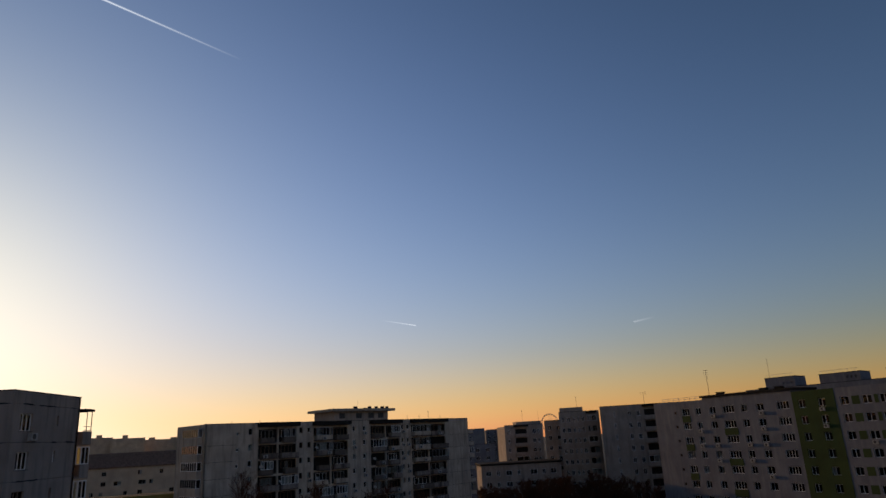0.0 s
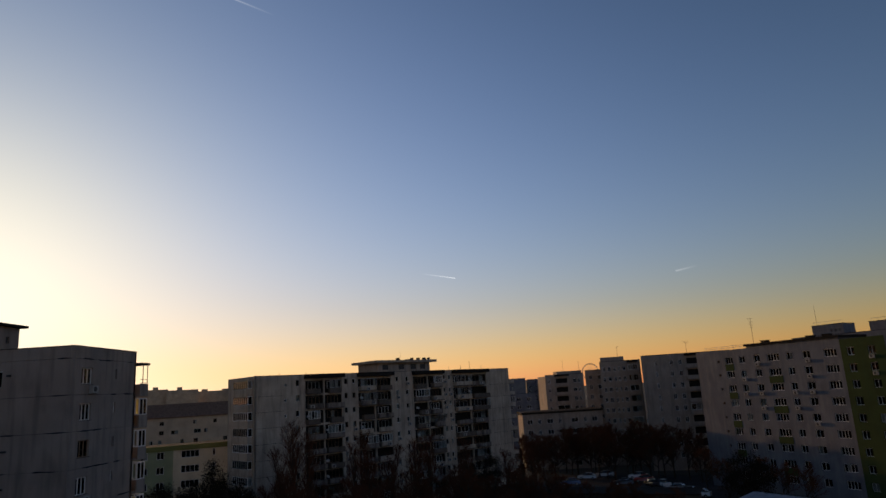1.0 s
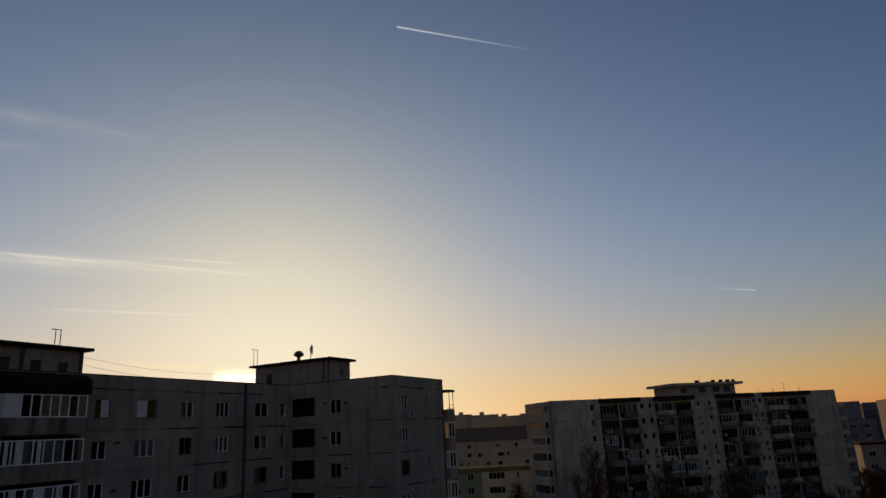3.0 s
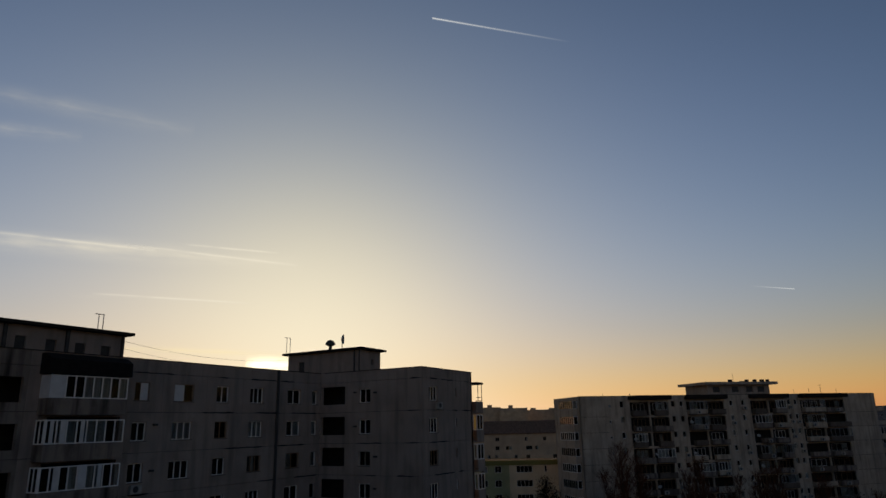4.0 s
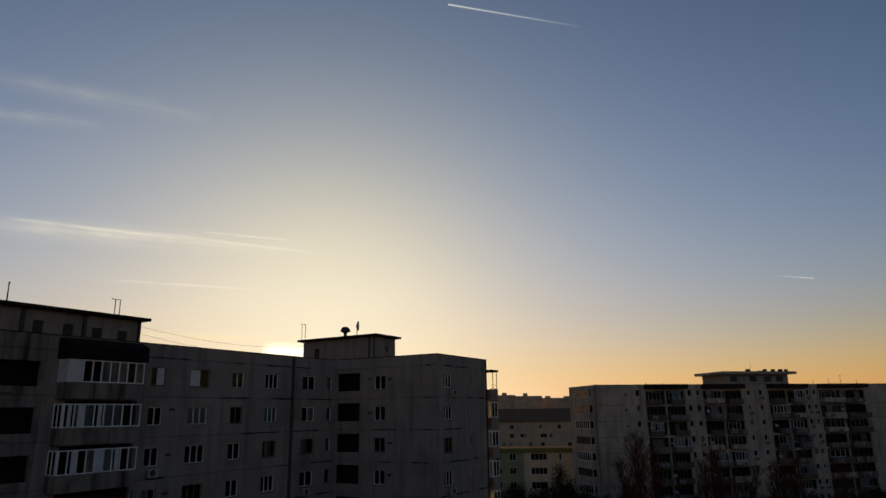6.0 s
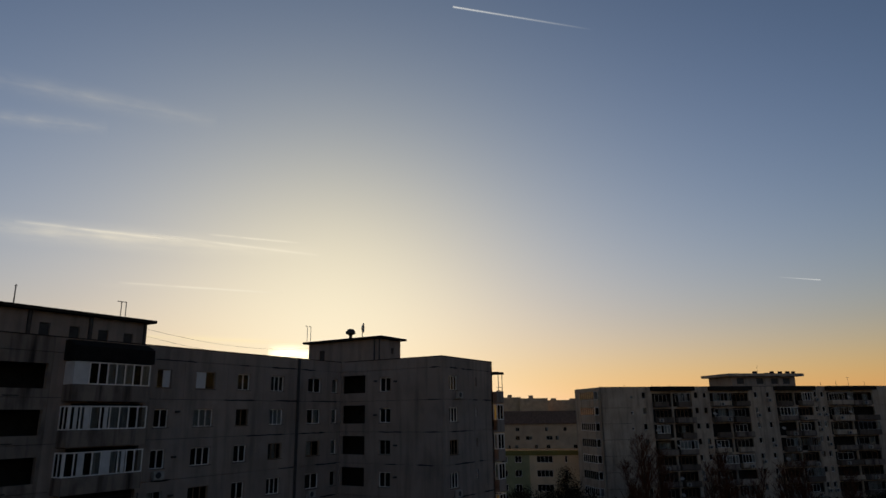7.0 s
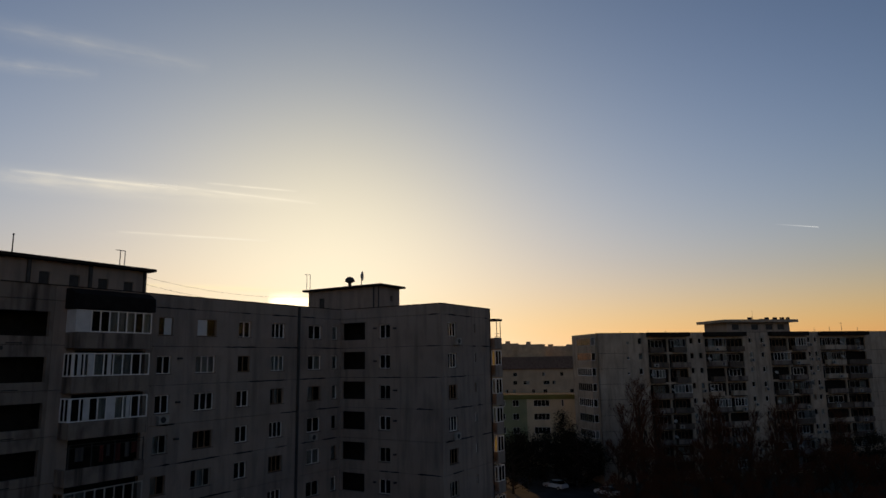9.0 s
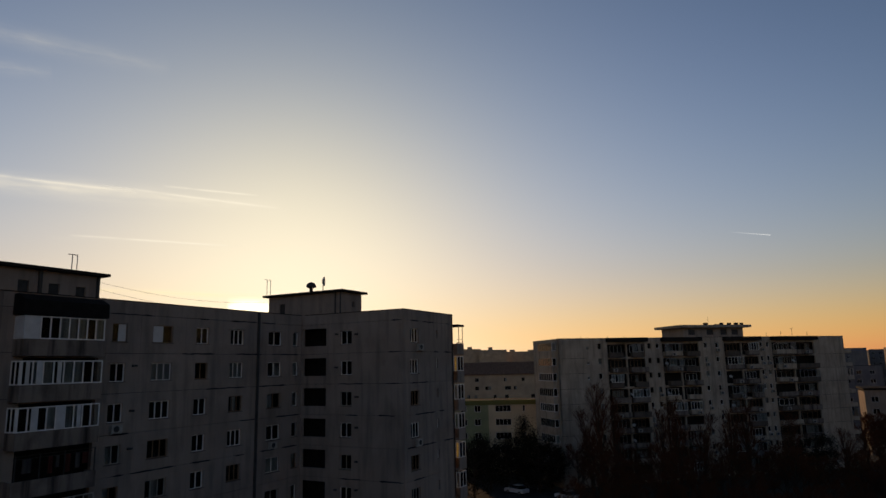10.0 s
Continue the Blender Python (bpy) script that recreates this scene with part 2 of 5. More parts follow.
def box_mesh(key, w, d, h, material):
    key = (key, round(w, 3), round(d, 3), round(h, 3), material.name)
    if key not in CACHE:
        CACHE[key] = mesh_of(box(bmesh.new(), 0, w, 0, d, 0, h), material, key[0])
    return CACHE[key]


RNG = random.Random(11)


def window(parent, fr, s, z, w, h, n=2, inward=0.14, material=None, sill=True, drape=None, transom=0.0):
    """A window in its opening: frame, one pane per light, an outer sill and, in some, a drawn curtain."""
    material = material or RNG.choice((WHITE, WHITE, WHITE, OLD_WHITE, WOOD))
    win = part("window", frame_mesh(w, h, n, material, transom=transom), material, parent, m=fr.at(s, inward, z))
    step = (w - 0.06) / n
    for k in range(n):
        part("pane", box_mesh("pane", step - 0.06, 0.008, h - 0.12, GLASS), GLASS, win, m=fr.at(s + 0.06 + k * step, inward + 0.03, z + 0.06))
    if sill:
        part("sill", box_mesh("sill", w + 0.12, 0.2, 0.05, SOOTY), SOOTY, win, m=fr.at(s - 0.06, inward - 0.19, z - 0.042))
    roll = RNG.random() if drape is None else drape
    if roll < 0.22:
        k = RNG.randrange(n)
        span = step * RNG.choice((1, 1, n))
        s0 = s + 0.03 + (k * step if span < step * 1.5 else 0)
        part("curtain", box_mesh("curtain", span, 0.01, h - 0.1, CURTAIN), CURTAIN, win, "drawn white curtain", m=fr.at(s0, inward + 0.16, z + 0.05))
    return win


def glazing(parent, fr, s, z, w, h, n, inward, fill=0.35, material=None, cloth_mat=None):
    """A glazed balcony front: a row of narrow lights between posts, some behind blinds."""
    material = material or WHITE
    g = part("glazing", frame_mesh(w, h, n, material, bar=0.07), material, parent, m=fr.at(s, inward, z))
    step = (w - 0.07) / n
    for k in range(n):
        part("pane", box_mesh("pane", step - 0.07, 0.008, h - 0.14, GLASS), GLASS, g, m=fr.at(s + 0.07 + k * step, inward + 0.03, z + 0.07))
        if RNG.random() < fill:
            part("blind", box_mesh("blind", step - 0.05, 0.012, h - 0.12, cloth_mat or CURTAIN), cloth_mat or CURTAIN, g, m=fr.at(s + 0.06 + k * step, inward + 0.12, z + 0.06))
    return g


def ac_unit(parent, fr, s, z, inward=-0.42):
    bm = box(bmesh.new(), 0, 0.8, 0, 0.3, 0, 0.55)
    box(bm, 0.05, 0.1, 0.1, 0.42, -0.06, 0.02), box(bm, 0.7, 0.75, 0.1, 0.42, -0.06, 0.02)
    ac = part("air_conditioner", CACHE.setdefault("ac", mesh_of(bm, OLD_WHITE, "air_conditioner")) if "ac" not in CACHE else CACHE["ac"], OLD_WHITE, parent, "white outdoor air-conditioning unit", m=fr.at(s, inward, z))
    if "fan" not in CACHE:
        bm = bmesh.new()
        tube(bm, (0, 0, 0), (0, -0.02, 0), 0.21, 0.21, 14)
        CACHE["fan"] = mesh_of(bm, DARK_METAL, "fan_grille")
    part("fan_grille", CACHE["fan"], DARK_METAL, ac, m=fr.at(s + 0.34, inward - 0.002, z + 0.28))


def prism(plan, z0, z1, holes=()):
    bm = bmesh.new()
    lo, hi = [bm.verts.new((*p, z0)) for p in plan], [bm.verts.new((*p, z1)) for p in plan]
    bm.faces.new(lo[::-1]), bm.faces.new(hi)
    for k in range(len(plan)):
        j = (k + 1) % len(plan)
        bm.faces.new((lo[k], lo[j], hi[j], hi[k]))
    return bm


# ---- ground ----
def ground_material():
    m, nt, b = nodes("ground_mix")
    c = ramp(nt, noise_at(nt, 0.05, detail=8), [(0.35, (0.022, 0.02, 0.014)), (0.5, (0.04, 0.036, 0.024)), (0.65, (0.03, 0.036, 0.018))])
    c = blend(nt, 0.5, c, ramp(nt, noise_at(nt, 1.5, detail=6), [(0.3, (0.02, 0.02, 0.015)), (0.7, (0.06, 0.053, 0.04))]))
    nt.links.new(c, b.inputs["Base Color"])
    b.inputs["Roughness"].default_value = 1.0
    return m


GROUND = ground_material()
bm = bmesh.new()
steps = [-4600, -2000, -800, -300, -100, 0, 50, 100, 150, 200, 300, 800, 2000, 4600]
grid = [[bm.verts.new((x, y, 0)) for x in steps] for y in steps]
for j in range(len(steps) - 1):
    for i in range(len(steps) - 1):
        bm.faces.new((grid[j][i], grid[j][i + 1], grid[j + 1][i + 1], grid[j + 1][i]))
ground = new("ground", mesh_of(bm, GROUND, "ground"))
tagged(ground, "dark winter ground of bare earth and thin grass", "ground", kind="structure")

# ---- building A: the near L-shaped prefab block ----
STOREY = 2.70
A_ROOF, A_SILL = 26.45, 23.62
block_a = thing("apartment_building", (-41.0, 48.0, 0), "grey prefab concrete apartment block, nine storeys, stained panels", "building")
F1, F2, F3 = Front((-41.1, 8.0), (0, 1)), Front((-41.1, 48.2), (1, 0)), Front((-29.9, 48.2), (0, 1))
FLOORS = [1.25 + STOREY * k for k in range(9)]  # slab levels


def panels(parent, fr, cuts, openings, material, z_base=0.0, top=A_ROOF, gap=0.03):
    """Storey-high wall panels between the cuts; openings(k, i) gives the holes of storey k in bay i as (s0, s1, z0, z1)."""
    for i in range(len(cuts) - 1):
        w = cuts[i + 1] - cuts[i] - 0.01
        for k, z in enumerate(FLOORS):
            z0 = z_base if k == 0 else z
            z1 = z + STOREY - gap
            holes = [(a - cuts[i], b - cuts[i], c - z0, d - z0) for a, b, c, d in openings(k, i)]
            key = ("panel", round(w, 3), round(z1 - z0, 3), tuple(tuple(round(v, 3) for v in h) for h in holes), material.name)
            if key not in CACHE:
                CACHE[key] = mesh_of(sheet(w, 0.0, z1 - z0, holes), material, "wall_panel")
            part("wall_panel", CACHE[key], material, parent, m=fr.at(cuts[i] + 0.005, 0, z0))
        zt = FLOORS[-1] + STOREY
        key = ("parapet", round(w, 3), round(top - zt, 3), material.name)
        if key not in CACHE:
            CACHE[key] = mesh_of(box(bmesh.new(), 0, w + 0.006, 0, 0.3, 0, top - zt), material, "parapet")
        part("parapet", CACHE[key], material, parent, m=fr.at(cuts[i] + 0.002, 0, zt))


# windows along the long front: start, width, lights
F1_COLS = [(20.78, 1.15, 2), (24.0, 1.75, 3), (27.9, 1.25, 2), (31.4, 1.5, 3), (35.8, 1.7, 2), (39.0, 0.75, 1)]
F1_CUTS = [0.0, 4.5, 8.6, 13.6, 14.5, 20.35, 23.0, 26.9, 30.6, 34.4, 38.2, 40.2]
WIN_H = 1.25


def sill_z(k):
    return A_SILL - STOREY * (8 - k)


def f1_holes(k, i):
    a, b = F1_CUTS[i], F1_CUTS[i + 1]
    out = [(s, s + w, sill_z(k), sill_z(k) + WIN_H) for s, w, n in F1_COLS if a <= s < b]
    if i in (1, 2):
        out.append((a + 0.25, b - 0.25, FLOORS[k] + 0.5, FLOORS[k] + 1.98))
    if i == 4:
        out.append((a + 0.5, b - 0.5, FLOORS[k] + 0.1, FLOORS[k] + 2.35))
    return out


panels(block_a, F1, F1_CUTS[:2], lambda k, i: f1_holes(k, i), CONCRETE)
panels(block_a, F1, F1_CUTS[1:4], lambda k, i: f1_holes(k, i + 1), STAINED)
panels(block_a, F1, F1_CUTS[3:], lambda k, i: f1_holes(k, i + 3), CONCRETE)
F2_CUTS = [0.0, 3.05, 6.6, 11.2]


def f2_holes(k, i):
    if i == 0:
        return [(0.15, 2.9, FLOORS[k] + 0.72, FLOORS[k] + 2.32)]
    if i == 1:
        return [(4.5, 5.75, sill_z(k), sill_z(k) + WIN_H)]
    return []


panels(block_a, F2, F2_CUTS, f2_holes, CONCRETE)
F3_CUTS = [0.0, 4.4, 9.2]


def f3_holes(k, i):
    if i == 0:
        return [(1.1, 2.6, sill_z(k), sill_z(k) + WIN_H)]
    return [(5.75, 6.1, sill_z(k) + 0.45, sill_z(k) + 1.25)]


panels(block_a, F3, F3_CUTS, f3_holes, CONCRETE)
# walls that face away, roof, and a near-black filler that stands for the shade indoors
north = Front((-29.9, 57.4), (-1, 0))
part("wall", sheet(22.0, 0, A_ROOF, []), CONCRETE, block_a, m=north.at())
part("wall", sheet(49.4, 0, A_ROOF, []), CONCRETE, block_a, m=Front((-51.9, 57.4), (0, -1)).at())
part("wall", sheet(10.8, 0, A_ROOF, []), CONCRETE, block_a, m=Front((-51.9, 8.0), (1, 0)).at())
plan_a = [(-41.35, 8.3), (-41.35, 48.45), (-30.15, 48.45), (-30.15, 57.1), (-51.6, 57.1), (-51.6, 8.3)]
part("roof", prism(plan_a, 25.6, 25.8), ROOFING, block_a, "flat bitumen roof")
part("interior", prism([(-42.6, 9.5), (-42.6, 49.7), (-31.4, 49.7), (-31.4, 56.0), (-50.5, 56.0), (-50.5, 9.5)], 0.1, 25.5), ROOM_SHADE, block_a)
for k in range(9):
    for s, w, n in F1_COLS:
        top = k == 8 and s < 25
        win = window(block_a, F1, s, sill_z(k), w, WIN_H, 2 if top else n, drape=1 if top else None)
        if top:  # half-closed roller shutters
            x = s + (0.5 if s < 22 else 0.05)
            part("shutter", box_mesh("shutter", w * 0.5, 0.02, WIN_H - 0.08, SHUTTER), SHUTTER, win, "white roller shutter", m=F1.at(x, 0.10, sill_z(k) + 0.04))
    window(block_a, F2, 4.5, sill_z(k), 1.25, WIN_H, 2)
    window(block_a, F3, 1.1, sill_z(k), 1.5, WIN_H, 3)
    window(block_a, F3, 5.75, sill_z(k) + 0.45, 0.35, 0.8, 1, sill=False, drape=1)


# roof coping, a thin dark lip
def coping(parent, fr, s0, s1, z, material=ROOFING):
    part("coping", box(bmesh.new(), s0, s1, -0.05, 0.36, 0, 0.05), material, parent, m=fr.at(0, 0, z))


coping(block_a, F1, 0, 40.15, A_ROOF + 0.003), coping(block_a, F2, 0.42, 11.25, A_ROOF + 0.006), coping(block_a, F3, 0.37, 9.2, A_ROOF + 0.009)


def rooftop_room(parent, x0, x1, y0, y1, z0, z1, over, south, east, slab_t=0.2):
    """Machine room: south and east walls with openings (start, end, low, high), other walls plain, slab on top."""
    w, d = x1 - x0, y1 - y0
    body = part("rooftop_room", sheet(w, z0, z1, south), CONCRETE, parent, "rooftop machine room with an overhanging slab", m=Front((x0, y0), (1, 0)).at())
    fe = Front((x1, y0), (0, 1))
    part("wall", sheet(d - 0.304, z0, z1, [(a - 0.304, b - 0.304, c, e) for a, b, c, e in east]), CONCRETE, body, m=fe.at(0.304))
    part("wall", box(bmesh.new(), x0, x0 + 0.3, y0 + 0.304, y1, z0, z1), CONCRETE, body)
    part("wall", box(bmesh.new(), x0 + 0.304, x1 - 0.304, y1 - 0.3, y1, z0, z1), CONCRETE, body)
    for fr, holes in ((Front((x0, y0), (1, 0)), south), (fe, east)):
        for a, b, c, e in holes:
            part("shutter_door", box_mesh("shutter_door", b - a - 0.01, 0.05, e - c - 0.01, DARK_METAL), DARK_METAL, body, m=fr.at(a + 0.005, 0.14, c + 0.005))
    part("roof_slab", box(bmesh.new(), x0 - over, x1 + over, y0 - over, y1 + over, z1 + 0.003, z1 + slab_t), ROOFING, body)
    return body


room = rooftop_room(block_a, -47.0, -37.9, 50.0, 53.3, 25.8, 28.70, 0.45, [(1.4, 2.15, 25.95, 27.95)], [(1.75, 2.15, 27.35, 27.9)])
room_long = rooftop_room(block_a, -46.5, -41.8, 8.5, 28.0, 25.8, 28.02, 0.5, [],
                         [(12.35, 13.0, 25.95, 27.35), (14.2, 14.87, 26.3, 27.3), (16.1, 16.8, 26.3, 27.25), (17.9, 18.6, 26.3, 27.2), (3.0, 3.7, 26.3, 27.2), (6.0, 6.7, 26.3, 27.2)])


def pipe(parent, points, r, material, name="downpipe", n=8, label=""):
    bm = bmesh.new()
    for a, b in zip(points, points[1:]):
        tube(bm, a, b, r, r, n)
    return part(name, bm, material, parent, label)


for y in (20.2, 24.0, 12.0):
    pipe(room_long, [(-41.72, y, 25.9), (-41.72, y, 27.98)], 0.13, DARK_METAL)
pipe(room_long, [(-41.72, 27.9, 25.9), (-41.72, 27.9, 27.98)], 0.12, DARK_METAL)
pipe(room, [(-38.55, 49.93, 25.9), (-38.55, 49.93, 28.66)], 0.07, DARK_METAL)
pipe(room, [(-37.97, 49.95, 25.9), (-37.97, 49.95, 28.66)], 0.06, DARK_METAL)
pipe(block_a, [(-41.0, 42.5, 0.0), (-41.0, 42.5, 26.4)], 0.12, DARK_METAL, label="dark rainwater downpipe")

RED_CLOTH = cloth("faded_red_cloth", (0.16, 0.045, 0.04), 0.2)
GREY_CLOTH = cloth("grey_cloth", (0.16, 0.15, 0.15), 0.2)
# the stacked glazed balcony on the long front
SIDE = Front((-41.1, 22.35), (1, 0))
for k in range(9):
    zs = sill_z(k)
    bal = part("balcony", box(bmesh.new(), 14.35, 19.5, -1.0, -0.004, zs - 0.98, zs - 0.84), STAINED, block_a, "stained projecting balcony closed in with white glazing", m=F1.at())
    part("parapet", box(bmesh.new(), 14.35, 19.5, -1.09, -1.003, zs - 1.0, zs - 0.02), STAINED, bal, m=F1.at())
    part("side_panel", box(bmesh.new(), 14.35, 14.43, -0.997, -0.004, zs - 0.83, zs - 0.02), STAINED, bal, m=F1.at())
    part("side_panel", box(bmesh.new(), 19.42, 19.5, -0.997, -0.004, zs - 0.83, zs - 0.02), STAINED, bal, m=F1.at())
    if k == 8:
        glazing(bal, F1, 15.3, zs, 4.2, 1.38, 7, -1.05, 0.6)
        part("side_panel", box(bmesh.new(), 14.35, 15.28, -1.05, -0.98, zs, zs + 1.38), SHUTTER, bal, "white sheet panel", m=F1.at())
        part("side_panel", box(bmesh.new(), 14.352, 14.42, -0.977, -0.004, zs, zs + 1.38), SHUTTER, bal, "white sheet panel", m=F1.at())
    elif k in (7, 6):
        glazing(bal, F1, 14.4, zs, 5.1, 1.42, 9 if k == 6 else 8, -1.05, 0.4)
        glazing(bal, SIDE, 0.02, zs, 0.93, 1.42, 2, 0.0, 0.5)
        step = 5.03 / (9 if k == 6 else 8)
        for i, wide in ((1, 0.72), (4, 0.95), (6, 0.45)) if k == 6 else ((0, 0.35), (1, 0.55), (3, 0.4)):
            part("sash_panel", box_mesh("sash_panel", step * wide, 0.03, 1.36, SHUTTER), SHUTTER, bal, "white sliding panel", m=F1.at(14.45 + step * (i + (0.0 if wide > 0.9 else 0.3)), -1.09, zs + 0.03))
    elif k == 5:  # an open balcony with washing on its lines
        for x in (14.5, 15.9, 17.4, 19.35):
            part("post", box_mesh("post", 0.06, 0.06, 1.42, DARK_METAL), DARK_METAL, bal, m=F1.at(x, -1.08, zs))
        for z, y in ((1.36, -1.08), (1.15, -0.75)):
            part("rail", box_mesh("rail", 4.9, 0.03, 0.03, DARK_METAL), DARK_METAL, bal, m=F1.at(14.5, y, zs + z))
        for x, w, h, mat in ((15.1, 0.55, 0.8, GREY_CLOTH), (16.6, 0.3, 1.0, RED_CLOTH), (17.05, 0.25, 0.7, GREY_CLOTH), (17.6, 0.4, 1.05, RED_CLOTH), (18.3, 0.3, 0.9, GREY_CLOTH), (18.75, 0.4, 0.7, RED_CLOTH)):
            bm = bmesh.new()
            cols = [[bm.verts.new((w * i / 6, 0.03 * math.sin(i * 1.9 + x), -h * j)) for j in range(2)] for i in range(7)]
            for i in range(6):
                bm.faces.new((cols[i][0], cols[i + 1][0], cols[i + 1][1], cols[i][1]))
            bmesh.ops.solidify(bm, geom=bm.faces[:], thickness=0.012)
            part("washing", bm, mat, bal, "cloth hung out to dry", m=F1.at(x, -0.735, zs + 1.15))
    else:
        glazing(bal, F1, 14.4, zs, 5.1, 1.35, 8, -1.05, 0.3, RNG.choice((WOOD, METAL, OLD_WHITE)))
        glazing(bal, SIDE, 0.02, zs, 0.93, 1.35, 2, 0.0, 0.2, WOOD)
bm = bmesh.new()
prof = [(-1.18, 25.06), (-1.15, 25.95), (-0.45, 26.33), (-0.004, 26.33), (-0.004, 25.06)]
for s0 in (14.2, 19.65):
    for p in prof:
        bm.verts.new((s0, *p))
bm.verts.ensure_lookup_table()
bm.faces.new(bm.verts[0:5]), bm.faces.new(bm.verts[5:10])
for i in range(5):
    j = (i + 1) % 5
    bm.faces.new((bm.verts[i], bm.verts[j], bm.verts[5 + j], bm.verts[5 + i]))
part("canopy", bm, BLACK_SHEET, block_a, "dark sheet canopy over the top balcony", m=F1.at())

# corner balconies at the far end of the wing
EAST = Front((-29.45, 57.404), (0, 1))
for k in range(9):
    zs = sill_z(k) + 0.1
    bal = part("balcony", box(bmesh.new(), -33.4, -29.45, 57.404, 58.75, zs - 1.1, zs - 0.95), CONCRETE, block_a, "corner balcony")
    part("parapet", box(bmesh.new(), -33.4, -29.45, 58.753, 58.83, zs - 1.15, zs - 0.02), CONCRETE, bal)
    part("side_panel", box(bmesh.new(), -29.53, -29.45, 57.41, 58.748, zs - 0.947, zs - 0.02), CONCRETE, bal)
    if k < 8:
        # three storeys get the added yellow cloth, for the sun shining through the corner glass
        east = glazing(bal, EAST, 0.0, zs, 1.3, 1.42, 2, 0.0, 1.0 if k in (7, 4, 2) else 0.35, cloth_mat=PANE_GLOW if k in (7, 4, 2) else CURTAIN)
        glazing(bal, Front((-29.895, 57.41), (1, 0)), 0.0, zs, 0.41, 1.42, 1, 0.0, 1.0 if k in (7, 4, 2) else 0.0, cloth_mat=PANE_GLOW)
        glazing(bal, Front((-29.5, 58.80), (-1, 0)), 0.0, zs, 3.8, 1.42, 5, 0.0, 0.0)
    else:
        for z in (zs + 0.05, zs + 0.35):
            pipe(bal, [(-29.5, 57.5, z), (-29.5, 58.7, z)], 0.025, DARK_METAL, "rail", 6)
        for y in (57.9, 58.7):
            pipe(bal, [(-29.5, y, zs), (-29.5, y, zs + 1.6)], 0.04, DARK_METAL, "post", 6)
        part("roof_slab", box(bmesh.new(), -33.4, -29.35, 57.404, 58.85, zs + 1.6, zs + 1.8), ROOFING, bal)

# loggia parapets and the flats' air conditioners
for k, (fr, s) in ((6, (F1, 20.9)), (5, (F1, 35.95)), (8, (F3, 2.0)), (5, (F3, 1.6)), (2, (F3, 1.4))):
    ac_unit(block_a, fr, s, sill_z(k) - 0.68)

# black sealant smeared along the panel joints
SEAL = plain("joint_sealant", (0.03, 0.03, 0.03), 0.9)
SR = random.Random(3)


def sealant(fr, s0, s1, z):
    n = max(3, int((s1 - s0) / 0.35))
    bm = bmesh.new()
    lo = [bm.verts.new((s0 + (s1 - s0) * i / n, -0.004, z - SR.uniform(0.02, 0.07) * min(1, 0.2 + i, 0.2 + n - i))) for i in range(n + 1)]
    hi = [bm.verts.new((s0 + (s1 - s0) * i / n, -0.004, z + SR.uniform(0.02, 0.08) * min(1, 0.2 + i, 0.2 + n - i))) for i in range(n + 1)]
    for i in range(n):
        bm.faces.new((lo[i], lo[i + 1], hi[i + 1], hi[i]))
    bmesh.ops.solidify(bm, geom=bm.faces[:], thickness=-0.003)
    part("sealant", bm, SEAL, block_a, m=fr.at())


for fr, a, b in ((F1, 20.0, 40.0), (F2, 3.2, 11.1), (F3, 0.1, 9.0)):
    for k in range(1, 10):
        z = 1.25 + STOREY * k - 0.015
        x = a + SR.uniform(0, 2)
        while x < b - 0.8:
            e = min(b, x + SR.uniform(0.8, 4.5))
            if SR.random() < 0.62:
                sealant(fr, x, e, z)
            x = e + SR.uniform(0.3, 2.5)
# vent stubs beside the windows
for k in range(9):
    for fr, s in ((F1, 22.4), (F2, 6.2), (F2, 4.0)):
        if SR.random() < 0.7:
            z = sill_z(k) + SR.uniform(0.6, 1.0)
            part("vent_stub", box(bmesh.new(), s, s + SR.uniform(0.15, 0.35), -0.2, -0.003, z, z + 0.14), DARK_METAL, block_a, m=fr.at())
# drain slots in the loggia fronts
for k in range(9):
    for s in (5.2, 6.9, 9.2, 11.0):
        part("slot", box(bmesh.new(), s, s + 0.9, -0.012, -0.003, FLOORS[k] + 0.05, FLOORS[k] + 0.11), SEAL, block_a, m=F1.at())
    part("spout", box(bmesh.new(), 10.5, 10.75, -0.3, -0.003, FLOORS[k] - 0.32, FLOORS[k] - 0.1), DARK_METAL, block_a, m=F1.at())

# ---- building B ----
B_ROOF = 25.95
UB = (0.719, 0.695)
BF = Front((-38.5, 114.7), UB)
block_b = thing("apartment_building", (-38.5, 114.7, 0), "weathered grey-beige apartment block with stacked balconies, nine storeys", "building")
BL, BD = 64.5, 11.0
B_SILL = 23.95
FLOORS_B = [0.75 + STOREY * k for k in range(9)]
B_GROUPS = [(9.8, 13.9, 17.9), (21.4, 25.5, 29.7), (35.2, 39.3, 43.3), (46.4, 51.6, 57.0)]
B_WINS = [(5.7, 0.5, 0.5), (8.0, 0.75, 1.1), (18.4, 0.7, 1.0), (20.2, 0.7, 1.0), (30.8, 0.7, 1.0), (33.4, 0.7, 1.0), (43.7, 0.7, 1.0), (45.2, 0.7, 1.0)]


def sill_b(k):
    return B_SILL - STOREY * (8 - k)


